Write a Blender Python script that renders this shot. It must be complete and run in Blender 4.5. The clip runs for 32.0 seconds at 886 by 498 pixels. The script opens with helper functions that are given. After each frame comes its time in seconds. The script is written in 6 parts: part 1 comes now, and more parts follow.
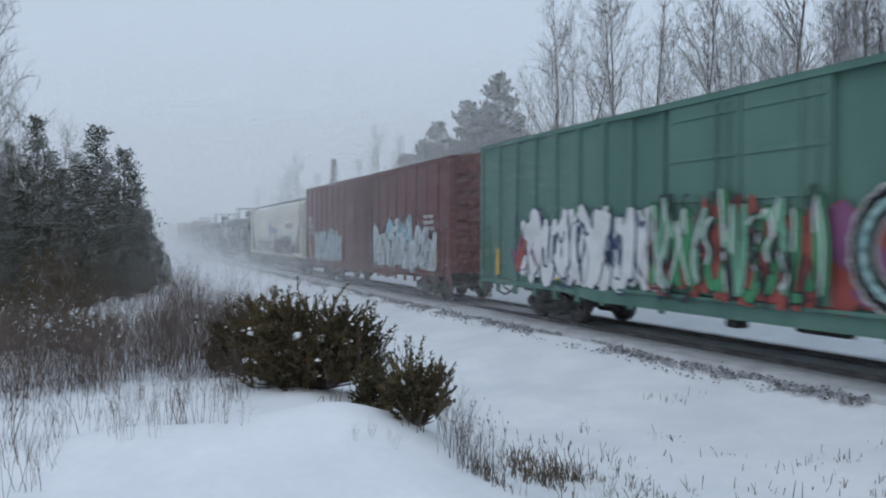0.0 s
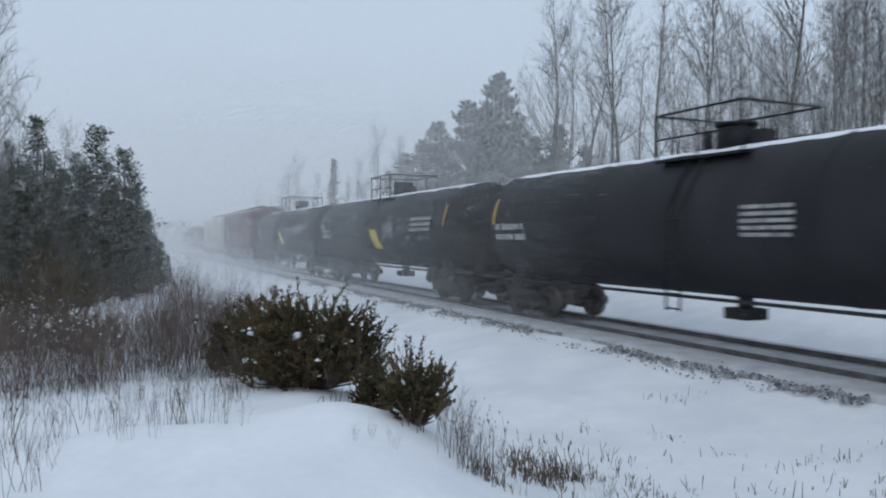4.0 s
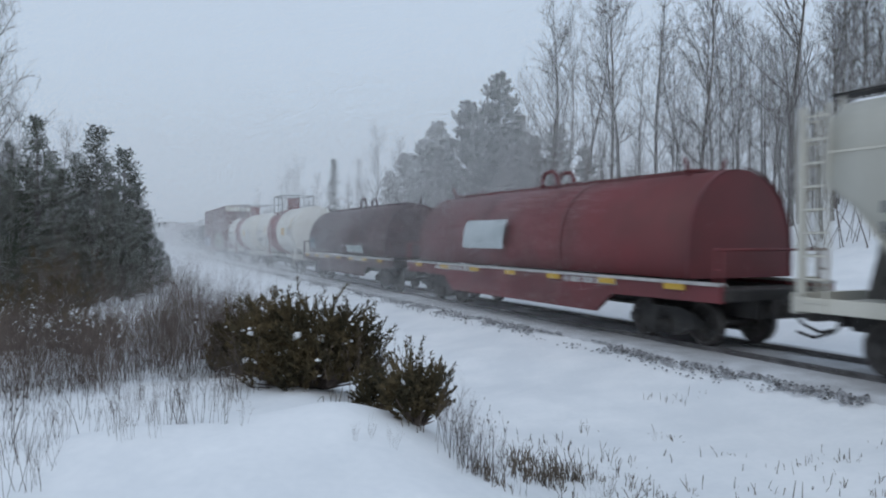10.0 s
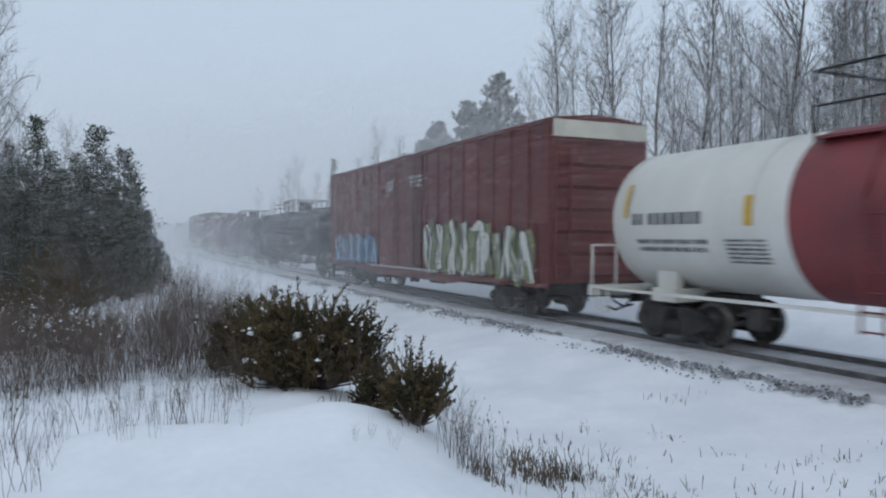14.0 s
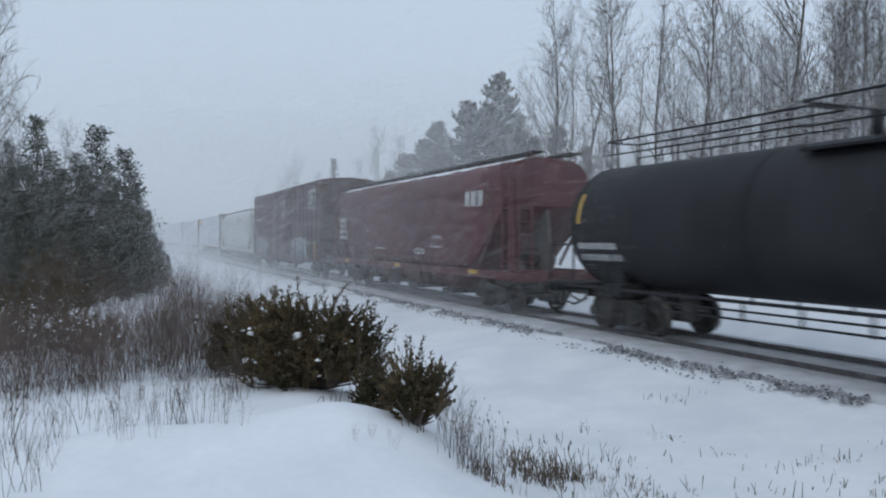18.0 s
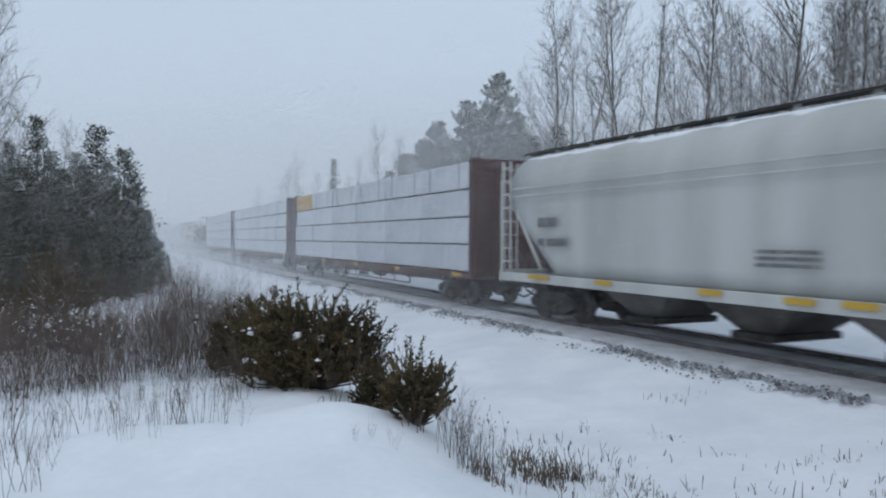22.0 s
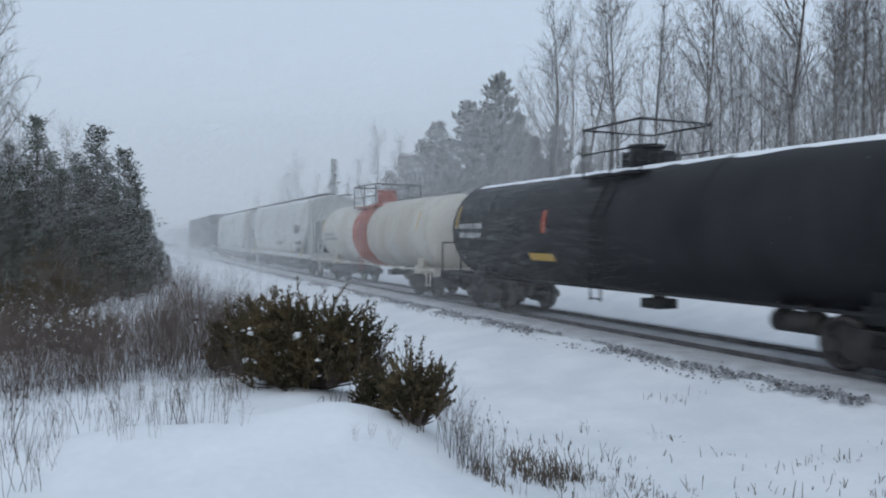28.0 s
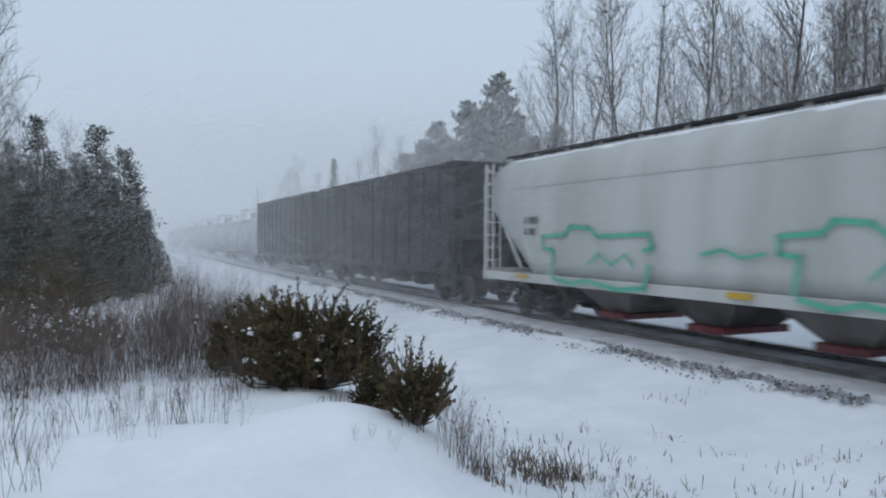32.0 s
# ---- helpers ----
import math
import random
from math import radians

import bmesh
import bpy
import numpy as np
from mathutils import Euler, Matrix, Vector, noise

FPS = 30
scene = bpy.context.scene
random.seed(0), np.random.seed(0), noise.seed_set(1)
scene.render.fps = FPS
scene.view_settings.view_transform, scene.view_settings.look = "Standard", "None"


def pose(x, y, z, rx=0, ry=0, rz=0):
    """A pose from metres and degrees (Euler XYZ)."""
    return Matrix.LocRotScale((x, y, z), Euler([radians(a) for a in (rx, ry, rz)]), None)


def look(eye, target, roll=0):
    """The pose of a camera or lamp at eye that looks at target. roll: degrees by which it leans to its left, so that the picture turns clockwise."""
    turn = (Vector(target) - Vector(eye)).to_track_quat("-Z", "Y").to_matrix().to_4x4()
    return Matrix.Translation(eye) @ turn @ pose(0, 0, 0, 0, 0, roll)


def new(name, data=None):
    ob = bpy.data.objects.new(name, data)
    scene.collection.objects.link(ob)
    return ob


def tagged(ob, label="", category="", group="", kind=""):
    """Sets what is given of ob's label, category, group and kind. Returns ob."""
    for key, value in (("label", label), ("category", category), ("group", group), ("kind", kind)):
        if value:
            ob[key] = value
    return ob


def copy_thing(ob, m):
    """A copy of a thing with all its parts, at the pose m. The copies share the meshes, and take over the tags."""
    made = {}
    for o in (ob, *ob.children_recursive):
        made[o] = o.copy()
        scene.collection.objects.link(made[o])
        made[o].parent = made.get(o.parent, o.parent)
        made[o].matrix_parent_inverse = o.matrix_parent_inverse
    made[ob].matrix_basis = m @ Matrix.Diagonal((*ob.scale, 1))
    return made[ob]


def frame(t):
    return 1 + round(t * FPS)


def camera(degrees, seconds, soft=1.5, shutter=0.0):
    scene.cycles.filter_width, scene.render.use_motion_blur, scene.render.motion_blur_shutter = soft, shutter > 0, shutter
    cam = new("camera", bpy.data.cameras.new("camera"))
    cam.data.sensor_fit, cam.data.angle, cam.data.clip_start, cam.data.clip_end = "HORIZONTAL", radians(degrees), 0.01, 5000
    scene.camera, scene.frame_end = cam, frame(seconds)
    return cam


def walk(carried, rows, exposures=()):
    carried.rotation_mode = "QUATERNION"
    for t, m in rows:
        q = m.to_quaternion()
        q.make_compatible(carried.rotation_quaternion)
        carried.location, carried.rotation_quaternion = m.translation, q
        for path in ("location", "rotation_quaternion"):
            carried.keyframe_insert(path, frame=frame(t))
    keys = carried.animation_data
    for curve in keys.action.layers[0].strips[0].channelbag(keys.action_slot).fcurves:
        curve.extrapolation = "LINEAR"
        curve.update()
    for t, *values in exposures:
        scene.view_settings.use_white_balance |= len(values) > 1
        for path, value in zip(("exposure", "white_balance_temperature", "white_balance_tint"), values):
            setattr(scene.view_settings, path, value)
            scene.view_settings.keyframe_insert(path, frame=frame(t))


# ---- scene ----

# camera on a tripod, rail top is z = 0
EYE = (0.0, 0.0, 2.19)
cam = camera(61.34, 32.0, soft=2.0, shutter=0.35)
VIEW = look(EYE, (0.0, 100.0, 2.19 - 1.42), 0.256)
walk(cam, [(0.0, VIEW), (32.0, VIEW)], exposures=[(0.0, 0.0), (32.0, 0.0)])

# ---- light: overcast winter sky ----
world = bpy.data.worlds.new("overcast")
scene.world = world
world.use_nodes = True
wn, wl = world.node_tree.nodes, world.node_tree.links
wn.clear()
w_out = wn.new("ShaderNodeOutputWorld")
w_sky = wn.new("ShaderNodeTexSky")
w_sky.sky_type, w_sky.sun_disc = "NISHITA", False
w_sky.sun_elevation, w_sky.sun_rotation = radians(32), radians(200)
w_b1 = wn.new("ShaderNodeBackground")
w_b1.inputs["Strength"].default_value = 0.012
w_b2 = wn.new("ShaderNodeBackground")
w_b2.inputs["Color"].default_value = (0.50, 0.595, 0.715, 1)
w_b2.inputs["Strength"].default_value = 1.0
w_add = wn.new("ShaderNodeAddShader")
wl.new(w_sky.outputs[0], w_b1.inputs["Color"])
wl.new(w_b1.outputs[0], w_add.inputs[0])
wl.new(w_b2.outputs[0], w_add.inputs[1])
wl.new(w_add.outputs[0], w_out.inputs["Surface"])
sun = new("sun", bpy.data.lights.new("sun", "SUN"))
sun.data.energy, sun.data.angle, sun.data.color = 0.5, radians(25), (1.0, 0.97, 0.93)
sun.matrix_world = look((0, -20, 25), (8, 10, 0))

# ---- track line ----
TH0 = radians(24.661)


def bend(s):
    """Heading of the track at s metres along it."""
    a = np.clip(s, -130.0, 0.0)
    th = TH0 + (0.035 * a - 0.086 * a ** 2 / 100 - 0.111 * a ** 3 / 1e4) / 100
    return th + np.clip(s, 0, None) * 0.035 / 100 - (np.clip(s, -330.0, -130.0) + 130.0) * 0.003


S_GRID = np.arange(-760.0, 620.01, 0.5)
_h = bend(S_GRID)
_x, _y = np.cumsum(np.sin(_h)) * 0.5, np.cumsum(-np.cos(_h)) * 0.5
X_GRID = _x - np.interp(0, S_GRID, _x) + 1.138 + 1.6 * math.cos(TH0)
Y_GRID = _y - np.interp(0, S_GRID, _y) + 22.791 + 1.6 * math.sin(TH0)


def on_track(s, side=0.0):
    """Place at s along the track, side metres towards the camera, and the heading."""
    h = float(bend(np.array(float(s))))
    x, y = float(np.interp(s, S_GRID, X_GRID)), float(np.interp(s, S_GRID, Y_GRID))
    return x - side * math.cos(h), y - side * math.sin(h), h


_ps = S_GRID[::10]
_px, _py, _ph = X_GRID[::10], Y_GRID[::10], bend(S_GRID[::10])


def track_frame(x, y):
    """For arrays of places: metres along the track and metres to the camera's side of it."""
    if x.size < 40:
        k = np.argmin((x[:, None] - _px) ** 2 + (y[:, None] - _py) ** 2, axis=1)
        dx, dy, sn, cs = x - _px[k], y - _py[k], np.sin(_ph[k]), np.cos(_ph[k])
        return _ps[k] + dx * sn - dy * cs, -(dx * cs + dy * sn)
    best = np.full(x.shape, 1e18)
    s, d = np.zeros(x.shape), np.zeros(x.shape)
    for k in range(len(_ps)):
        dx, dy = x - _px[k], y - _py[k]
        q = dx * dx + dy * dy
        m = q < best
        best = np.where(m, q, best)
        sn, cs = math.sin(_ph[k]), math.cos(_ph[k])
        s = np.where(m, _ps[k] + dx * sn - dy * cs, s)
        d = np.where(m, -(dx * cs + dy * sn), d)
    return s, d


def bumps(x, y, size, seed):
    """Smooth value noise, -1 to 1."""
    rng = np.random.RandomState(seed)
    tab = rng.rand(256, 256) * 2 - 1
    u, v = x / size, y / size
    i, j = np.floor(u).astype(int), np.floor(v).astype(int)
    fu, fv = u - i, v - j
    fu, fv = fu * fu * (3 - 2 * fu), fv * fv * (3 - 2 * fv)
    a, b = tab[i % 256, j % 256], tab[(i + 1) % 256, j % 256]
    c, e = tab[i % 256, (j + 1) % 256], tab[(i + 1) % 256, (j + 1) % 256]
    return (a * (1 - fu) + b * fu) * (1 - fv) + (c * (1 - fu) + e * fu) * fv


NEAR_D = [-400, -60, -30, -20, -14, -9, -5.5, -3.6, -2.6, -1.9, 1.9, 2.5, 3.4, 5.0, 6.6, 7.8, 9.2, 10.0, 12.5, 16, 30, 400]
NEAR_Z = [6.0, 5.6, 4.8, 3.8, 2.5, 1.3, 0.3, -0.30, -0.42, -0.19, -0.16, -0.26, -0.42, -0.6, -0.7, -0.55, 0.02, 0.2, 0.35, 0.3, 0.3, 0.8]
FAR_Z = [4.0, 3.6, 3.2, 2.5, 1.7, 0.9, 0.0, -0.40, -0.42, -0.19, -0.16, -0.26, -0.42, -0.55, -0.6, -0.5, -0.3, -0.2, 0.0, 0.2, 0.4, 0.8]


def height(x, y):
    x, y = np.atleast_1d(np.asarray(x, float)), np.atleast_1d(np.asarray(y, float))
    s, d = track_frame(x, y)
    f = np.clip((-s - 20) / 60, 0, 1)
    z = np.interp(d, NEAR_D, NEAR_Z) * (1 - f) + np.interp(d, NEAR_D, FAR_Z) * f
    off = np.clip((np.abs(d) - 2.0) / 1.5, 0, 1)
    r = np.hypot(x, y)
    z = z + off * (bumps(x, y, 2.6, 3) * 0.085 + bumps(x, y, 0.8, 4) * 0.03 + bumps(x, y, 0.33, 9) * 0.012 + bumps(x, y, 9, 5) * 0.12 * np.clip(np.abs(d) / 12, 0, 1))
    z = z + np.clip(d - 8.6, 0, 1) * np.clip(1 - r / 22, 0, 1) * (bumps(x + 40, y, 1.7, 6) * 0.15 + bumps(x, y + 9, 0.55, 7) * 0.05 + bumps(x - 7, y, 0.42, 12) * 0.022)
    # wind-cut drift on the near bank
    u, v = (x + 1.15) * 0.86 + (y - 7.6) * 0.5, -(x + 1.15) * 0.5 + (y - 7.6) * 0.86
    z = z + 0.16 * np.exp(-(u / 1.5) ** 2) * np.where(v < 0, np.exp(-(v / 1.1) ** 2), np.exp(-(v / 0.28) ** 2))
    u, v = (x + 2.6) * 0.95 + (y - 6.6) * 0.3, -(x + 2.6) * 0.3 + (y - 6.6) * 0.95
    z = z + 0.09 * np.exp(-(u / 1.2) ** 2) * np.where(v < 0, np.exp(-(v / 0.9) ** 2), np.exp(-(v / 0.25) ** 2))
    return z


def ground_z(x, y):
    return float(height(x, y)[0])


# ---- materials ----
def nodes_of(name):
    m = bpy.data.materials.new(name)
    m.use_nodes = True
    return m, m.node_tree.nodes, m.node_tree.links


def paint(name, a, b, scale=1.0, rough=0.6, metal=0.0, bump=0.15, stretch=(1, 1, 1), grain=25.0, spread=(0.35, 0.7), per_object=0.0, rough_to=None):
    """Two colours mixed by large and fine noise, with fine relief."""
    m, n, l = nodes_of(name)
    p = n["Principled BSDF"]
    tc, mp = n.new("ShaderNodeTexCoord"), n.new("ShaderNodeMapping")
    mp.inputs["Scale"].default_value = stretch
    l.new(tc.outputs["Object"], mp.inputs["Vector"])
    big, fine = n.new("ShaderNodeTexNoise"), n.new("ShaderNodeTexNoise")
    big.inputs["Scale"].default_value, big.inputs["Detail"].default_value = scale, 5
    fine.inputs["Scale"].default_value, fine.inputs["Detail"].default_value = grain, 3
    l.new(mp.outputs[0], big.inputs["Vector"])
    l.new(mp.outputs[0], fine.inputs["Vector"])
    add = n.new("ShaderNodeMath")
    add.operation = "MULTIPLY_ADD"
    add.inputs[1].default_value = 0.3
    l.new(fine.outputs[0], add.inputs[0])
    l.new(big.outputs[0], add.inputs[2])
    ramp = n.new("ShaderNodeMapRange")
    ramp.inputs["From Min"].default_value, ramp.inputs["From Max"].default_value = spread[0] + 0.15, spread[1] + 0.15
    l.new(add.outputs[0], ramp.inputs["Value"])
    mix = n.new("ShaderNodeMix")
    mix.data_type = "RGBA"
    mix.inputs["A"].default_value, mix.inputs["B"].default_value = (*a, 1), (*b, 1)
    l.new(ramp.outputs[0], mix.inputs["Factor"])
    last = mix.outputs["Result"]
    if per_object:
        oi, hs = n.new("ShaderNodeObjectInfo"), n.new("ShaderNodeHueSaturation")
        mr = n.new("ShaderNodeMapRange")
        mr.inputs["To Min"].default_value, mr.inputs["To Max"].default_value = 1 - per_object, 1 + per_object
        l.new(oi.outputs["Random"], mr.inputs["Value"])
        l.new(mr.outputs[0], hs.inputs["Value"])
        l.new(last, hs.inputs["Color"])
        last = hs.outputs[0]
    l.new(last, p.inputs["Base Color"])
    p.inputs["Roughness"].default_value, p.inputs["Metallic"].default_value = rough, metal
    if rough_to is not None:
        mr = n.new("ShaderNodeMapRange")
        mr.inputs["To Min"].default_value, mr.inputs["To Max"].default_value = rough, rough_to
        l.new(ramp.outputs[0], mr.inputs["Value"])
        l.new(mr.outputs[0], p.inputs["Roughness"])
    if bump:
        bp = n.new("ShaderNodeBump")
        bp.inputs["Strength"].default_value, bp.inputs["Distance"].default_value = bump, 0.02
        l.new(add.outputs[0], bp.inputs["Height"])
        l.new(bp.outputs[0], p.inputs["Normal"])
    return m


def flake_material(name):
    """Streaks of snow in the air: white, letting light through."""
    m, n, l = nodes_of(name)
    n.remove(n["Principled BSDF"])
    df, tl, half = n.new("ShaderNodeBsdfDiffuse"), n.new("ShaderNodeBsdfTranslucent"), n.new("ShaderNodeMixShader")
    df.inputs["Color"].default_value = tl.inputs["Color"].default_value = (0.88, 0.89, 0.90, 1)
    l.new(df.outputs[0], half.inputs[1])
    l.new(tl.outputs[0], half.inputs[2])
    l.new(half.outputs[0], n["Material Output"].inputs["Surface"])
    return m


M_SNOW = paint("snow", (0.74, 0.77, 0.81), (0.85, 0.87, 0.90), 0.9, 0.75, 0, 0.45, grain=11)
M_BED = paint("snowy_ballast", (0.42, 0.43, 0.45), (0.68, 0.70, 0.74), 1.6, 0.9, 0, 0.35, grain=24, spread=(0.3, 0.75))
M_STONE = paint("ballast_stone", (0.07, 0.07, 0.075), (0.42, 0.43, 0.46), 7, 0.9, 0, 0.3)
M_RAIL = paint("rail_steel", (0.09, 0.085, 0.085), (0.20, 0.19, 0.19), 2, 0.6, 0.4, 0.1)
M_UNDER = paint("underframe_black", (0.018, 0.017, 0.017), (0.055, 0.05, 0.047), 2.5, 0.75, 0.1, 0.2)
M_WHEEL = paint("wheel_steel", (0.03, 0.027, 0.026), (0.10, 0.09, 0.085), 3, 0.55, 0.5, 0.1)
M_BLACK = paint("tank_black", (0.011, 0.012, 0.014), (0.03, 0.03, 0.033), 0.8, 0.55, 0, 0.08, (1, 1, 0.4), rough_to=0.7)
# shade under and at the ends of hoppers, put into the colour
M_BAYSHADE = paint("shaded_hopper_bay", (0.06, 0.056, 0.052), (0.16, 0.15, 0.14), 1.2, 0.8, 0, 0.2, (1, 1, 0.4))
M_COAL = paint("hopper_black", (0.014, 0.014, 0.016), (0.045, 0.043, 0.045), 0.9, 0.8, 0, 0.2, (1, 1, 0.3))
M_GREEN = paint("boxcar_green", (0.062, 0.140, 0.115), (0.100, 0.195, 0.160), 0.7, 0.65, 0, 0.12, (1.2, 1, 0.25))
M_RED = paint("boxcar_red", (0.135, 0.032, 0.030), (0.080, 0.027, 0.027), 0.7, 0.7, 0, 0.15, (1.4, 1, 0.22))
M_BROWN = paint("boxcar_brown", (0.048, 0.022, 0.022), (0.080, 0.032, 0.031), 0.7, 0.75, 0, 0.15, (1.4, 1, 0.22))
M_MAROON = paint("hopper_maroon", (0.100, 0.022, 0.027), (0.062, 0.020, 0.023), 0.7, 0.6, 0, 0.12, (1.3, 1, 0.25))
M_CREAM = paint("hopper_cream", (0.54, 0.525, 0.465), (0.41, 0.395, 0.345), 0.6, 0.6, 0, 0.1, (1.4, 1, 0.2))
M_GREYW = paint("hopper_light_grey", (0.50, 0.51, 0.50), (0.38, 0.385, 0.37), 0.6, 0.6, 0, 0.1, (1.4, 1, 0.2))
M_WHITE = paint("tank_white", (0.62, 0.61, 0.575), (0.50, 0.49, 0.445), 0.6, 0.5, 0, 0.08, (1.2, 1, 0.3))
M_CHALK = paint("tank_stained_white", (0.52, 0.50, 0.45), (0.34, 0.30, 0.23), 0.5, 0.6, 0, 0.08, (1.2, 1, 0.3), spread=(0.45, 0.8))
M_BAND = paint("band_dark_red", (0.20, 0.035, 0.04), (0.13, 0.03, 0.033), 0.8, 0.55, 0, 0.08)
M_ORANGE = paint("band_orange_red", (0.36, 0.075, 0.03), (0.24, 0.045, 0.03), 0.8, 0.6, 0, 0.08)
M_SILVER = paint("tank_pale_grey", (0.46, 0.47, 0.48), (0.34, 0.35, 0.36), 0.7, 0.5, 0.1, 0.08)
M_COILRED = paint("hood_red", (0.15, 0.03, 0.035), (0.10, 0.028, 0.03), 0.7, 0.6, 0, 0.12)
M_COILDARK = paint("hood_dark", (0.045, 0.022, 0.026), (0.075, 0.032, 0.034), 0.8, 0.7, 0, 0.15)
M_WRAP = paint("lumber_wrap", (0.41, 0.44, 0.48), (0.52, 0.54, 0.57), 0.9, 0.35, 0, 0.5, grain=7, per_object=0.05)
M_RUST = paint("rusty_sill", (0.10, 0.035, 0.025), (0.045, 0.026, 0.024), 1.3, 0.85, 0, 0.25, (1, 1, 0.6))
M_WOOD = paint("fresh_lumber", (0.52, 0.36, 0.15), (0.42, 0.27, 0.10), 1.5, 0.7, 0, 0.2, (0.3, 3, 8), per_object=0.1)
M_YELLOW = paint("reflector_yellow", (0.52, 0.33, 0.04), (0.42, 0.25, 0.04), 4, 0.4, 0, 0.05)
M_LEMON = paint("placard_lemon", (0.62, 0.52, 0.03), (0.50, 0.40, 0.04), 3, 0.45, 0, 0.05)
M_LETTER = paint("faded_lettering", (0.48, 0.48, 0.47), (0.30, 0.29, 0.29), 5, 0.6, 0, 0.05)
M_DARKLET = paint("dark_lettering", (0.09, 0.09, 0.10), (0.17, 0.17, 0.17), 5, 0.6, 0, 0.05)
M_BLUE = paint("logo_blue", (0.04, 0.13, 0.35), (0.07, 0.20, 0.42), 4, 0.6, 0, 0.05)
M_BLUEP = paint("faded_blue_panel", (0.16, 0.22, 0.33), (0.22, 0.28, 0.38), 2, 0.6, 0, 0.05)
M_PLATE = paint("pale_end_panel", (0.55, 0.53, 0.44), (0.42, 0.40, 0.34), 1.5, 0.6, 0, 0.05)
M_BARK = paint("bare_bark", (0.065, 0.058, 0.055), (0.15, 0.135, 0.125), 3, 0.9, 0, 0.3, (1, 1, 0.3), per_object=0.25)
M_TWIG = paint("brush_twigs", (0.085, 0.068, 0.060), (0.22, 0.18, 0.16), 5, 0.9, 0, 0.1, per_object=0.35)
M_REED = paint("dry_stalks", (0.075, 0.062, 0.050), (0.20, 0.16, 0.12), 6, 0.9, 0, 0.1, per_object=0.3)
M_NEEDLE = paint("conifer_needles", (0.032, 0.042, 0.030), (0.078, 0.084, 0.058), 2.5, 0.9, 0, 0.1, per_object=0.2)
M_JUNIPER = paint("juniper_foliage", (0.050, 0.046, 0.030), (0.155, 0.118, 0.066), 3, 0.8, 0, 0.1)


# ---- mesh helpers ----
def part(name, bm, material, parent=None, label=""):
    me = bpy.data.meshes.new(name)
    bm.to_mesh(me)
    bm.free()
    me.materials.append(material)
    ob = new(name, me)
    ob.parent = parent
    return tagged(ob, label, kind="stuff" if name in ("lettering", "graffiti") else "")


def box(bm, x0, x1, y0, y1, z0, z1, bevel=0.0):
    v = [bm.verts.new((x, y, z)) for x in (x0, x1) for y in (y0, y1) for z in (z0, z1)]
    fs = [bm.faces.new([v[i] for i in f]) for f in ((0, 1, 3, 2), (4, 6, 7, 5), (0, 4, 5, 1), (2, 3, 7, 6), (0, 2, 6, 4), (1, 5, 7, 3))]
    if bevel:
        es = {e for f in fs for e in f.edges}
        bmesh.ops.bevel(bm, geom=list(es), offset=bevel, segments=1, affect="EDGES")
    return v


def tube(bm, a, b, r0, r1=None, n=6, caps=True):
    a, b = Vector(a), Vector(b)
    r1 = r0 if r1 is None else r1
    w = (b - a).normalized()
    u = w.cross(Vector((0.31, 0.2, 0.93)))
    if u.length < 1e-3:
        u = w.cross(Vector((1, 0, 0)))
    u.normalize()
    v = w.cross(u)
    lo = [bm.verts.new(a + (u * math.cos(k * math.tau / n) + v * math.sin(k * math.tau / n)) * r0) for k in range(n)]
    hi = [bm.verts.new(b + (u * math.cos(k * math.tau / n) + v * math.sin(k * math.tau / n)) * r1) for k in range(n)]
    for k in range(n):
        bm.faces.new((lo[k], lo[(k + 1) % n], hi[(k + 1) % n], hi[k])).smooth = True
    if caps:
        bm.faces.new(lo[::-1])
        bm.faces.new(hi)


def loft(bm, rings, smooth=True, close=True, caps=True):
    """Faces between rings of places."""
    vs = [[bm.verts.new(p) for p in ring] for ring in rings]
    n = len(vs[0])
    for a, b in zip(vs, vs[1:]):
        for k in range(n if close else n - 1):
            f = bm.faces.new((a[k], a[(k + 1) % n], b[(k + 1) % n], b[k]))
            f.smooth = smooth
    if caps and close:
        bm.faces.new(vs[0][::-1])
        bm.faces.new(vs[-1])
    return vs


def outline(bm, pts, y, x0=0.0, z0=0.0, flip=-1):
    """A flat patch on a wagon's side: outline in (x, z)."""
    vs = [bm.verts.new((x0 + x, y, z0 + z)) for x, z in pts]
    bm.faces.new(vs)


def bars(bm, x0, x1, z0, rows, h, y, seed, pitch=None):
    """Lines of unreadable lettering as bars, a little proud of the side."""
    rng = random.Random(seed)
    pitch = pitch or h * 1.7
    for k in range(rows):
        z = z0 - k * pitch
        x = x0
        while x < x1 - h:
            w = min(h * rng.uniform(0.5, 0.85), x1 - x)
            box(bm, x, x + w, y - 0.004, y + 0.004, z, z + h)
            x += w + h * (0.22 if rng.random() < 0.8 else 0.7)

for _m in (M_NEEDLE, M_JUNIPER, M_BARK, M_TWIG):
    _m.node_tree.nodes["Principled BSDF"].inputs["Specular IOR Level"].default_value = 0.12
M_BLACK.node_tree.nodes["Principled BSDF"].inputs["Specular IOR Level"].default_value = 0.25

M_GREYPANEL = paint("grey_panel", (0.36, 0.36, 0.35), (0.46, 0.46, 0.44), 2, 0.6, 0, 0.05)
M_STEM = paint("weed_stems", (0.05, 0.042, 0.038), (0.13, 0.10, 0.085), 5, 0.9, 0, 0.1, per_object=0.3)

# ---- wagons: x forward along the train, near side is -y ----
WAGONS = []      # (thing, s of its middle at 18 s)
WHEELS = []      # (wheelset, x on its truck)
SHARED = {}


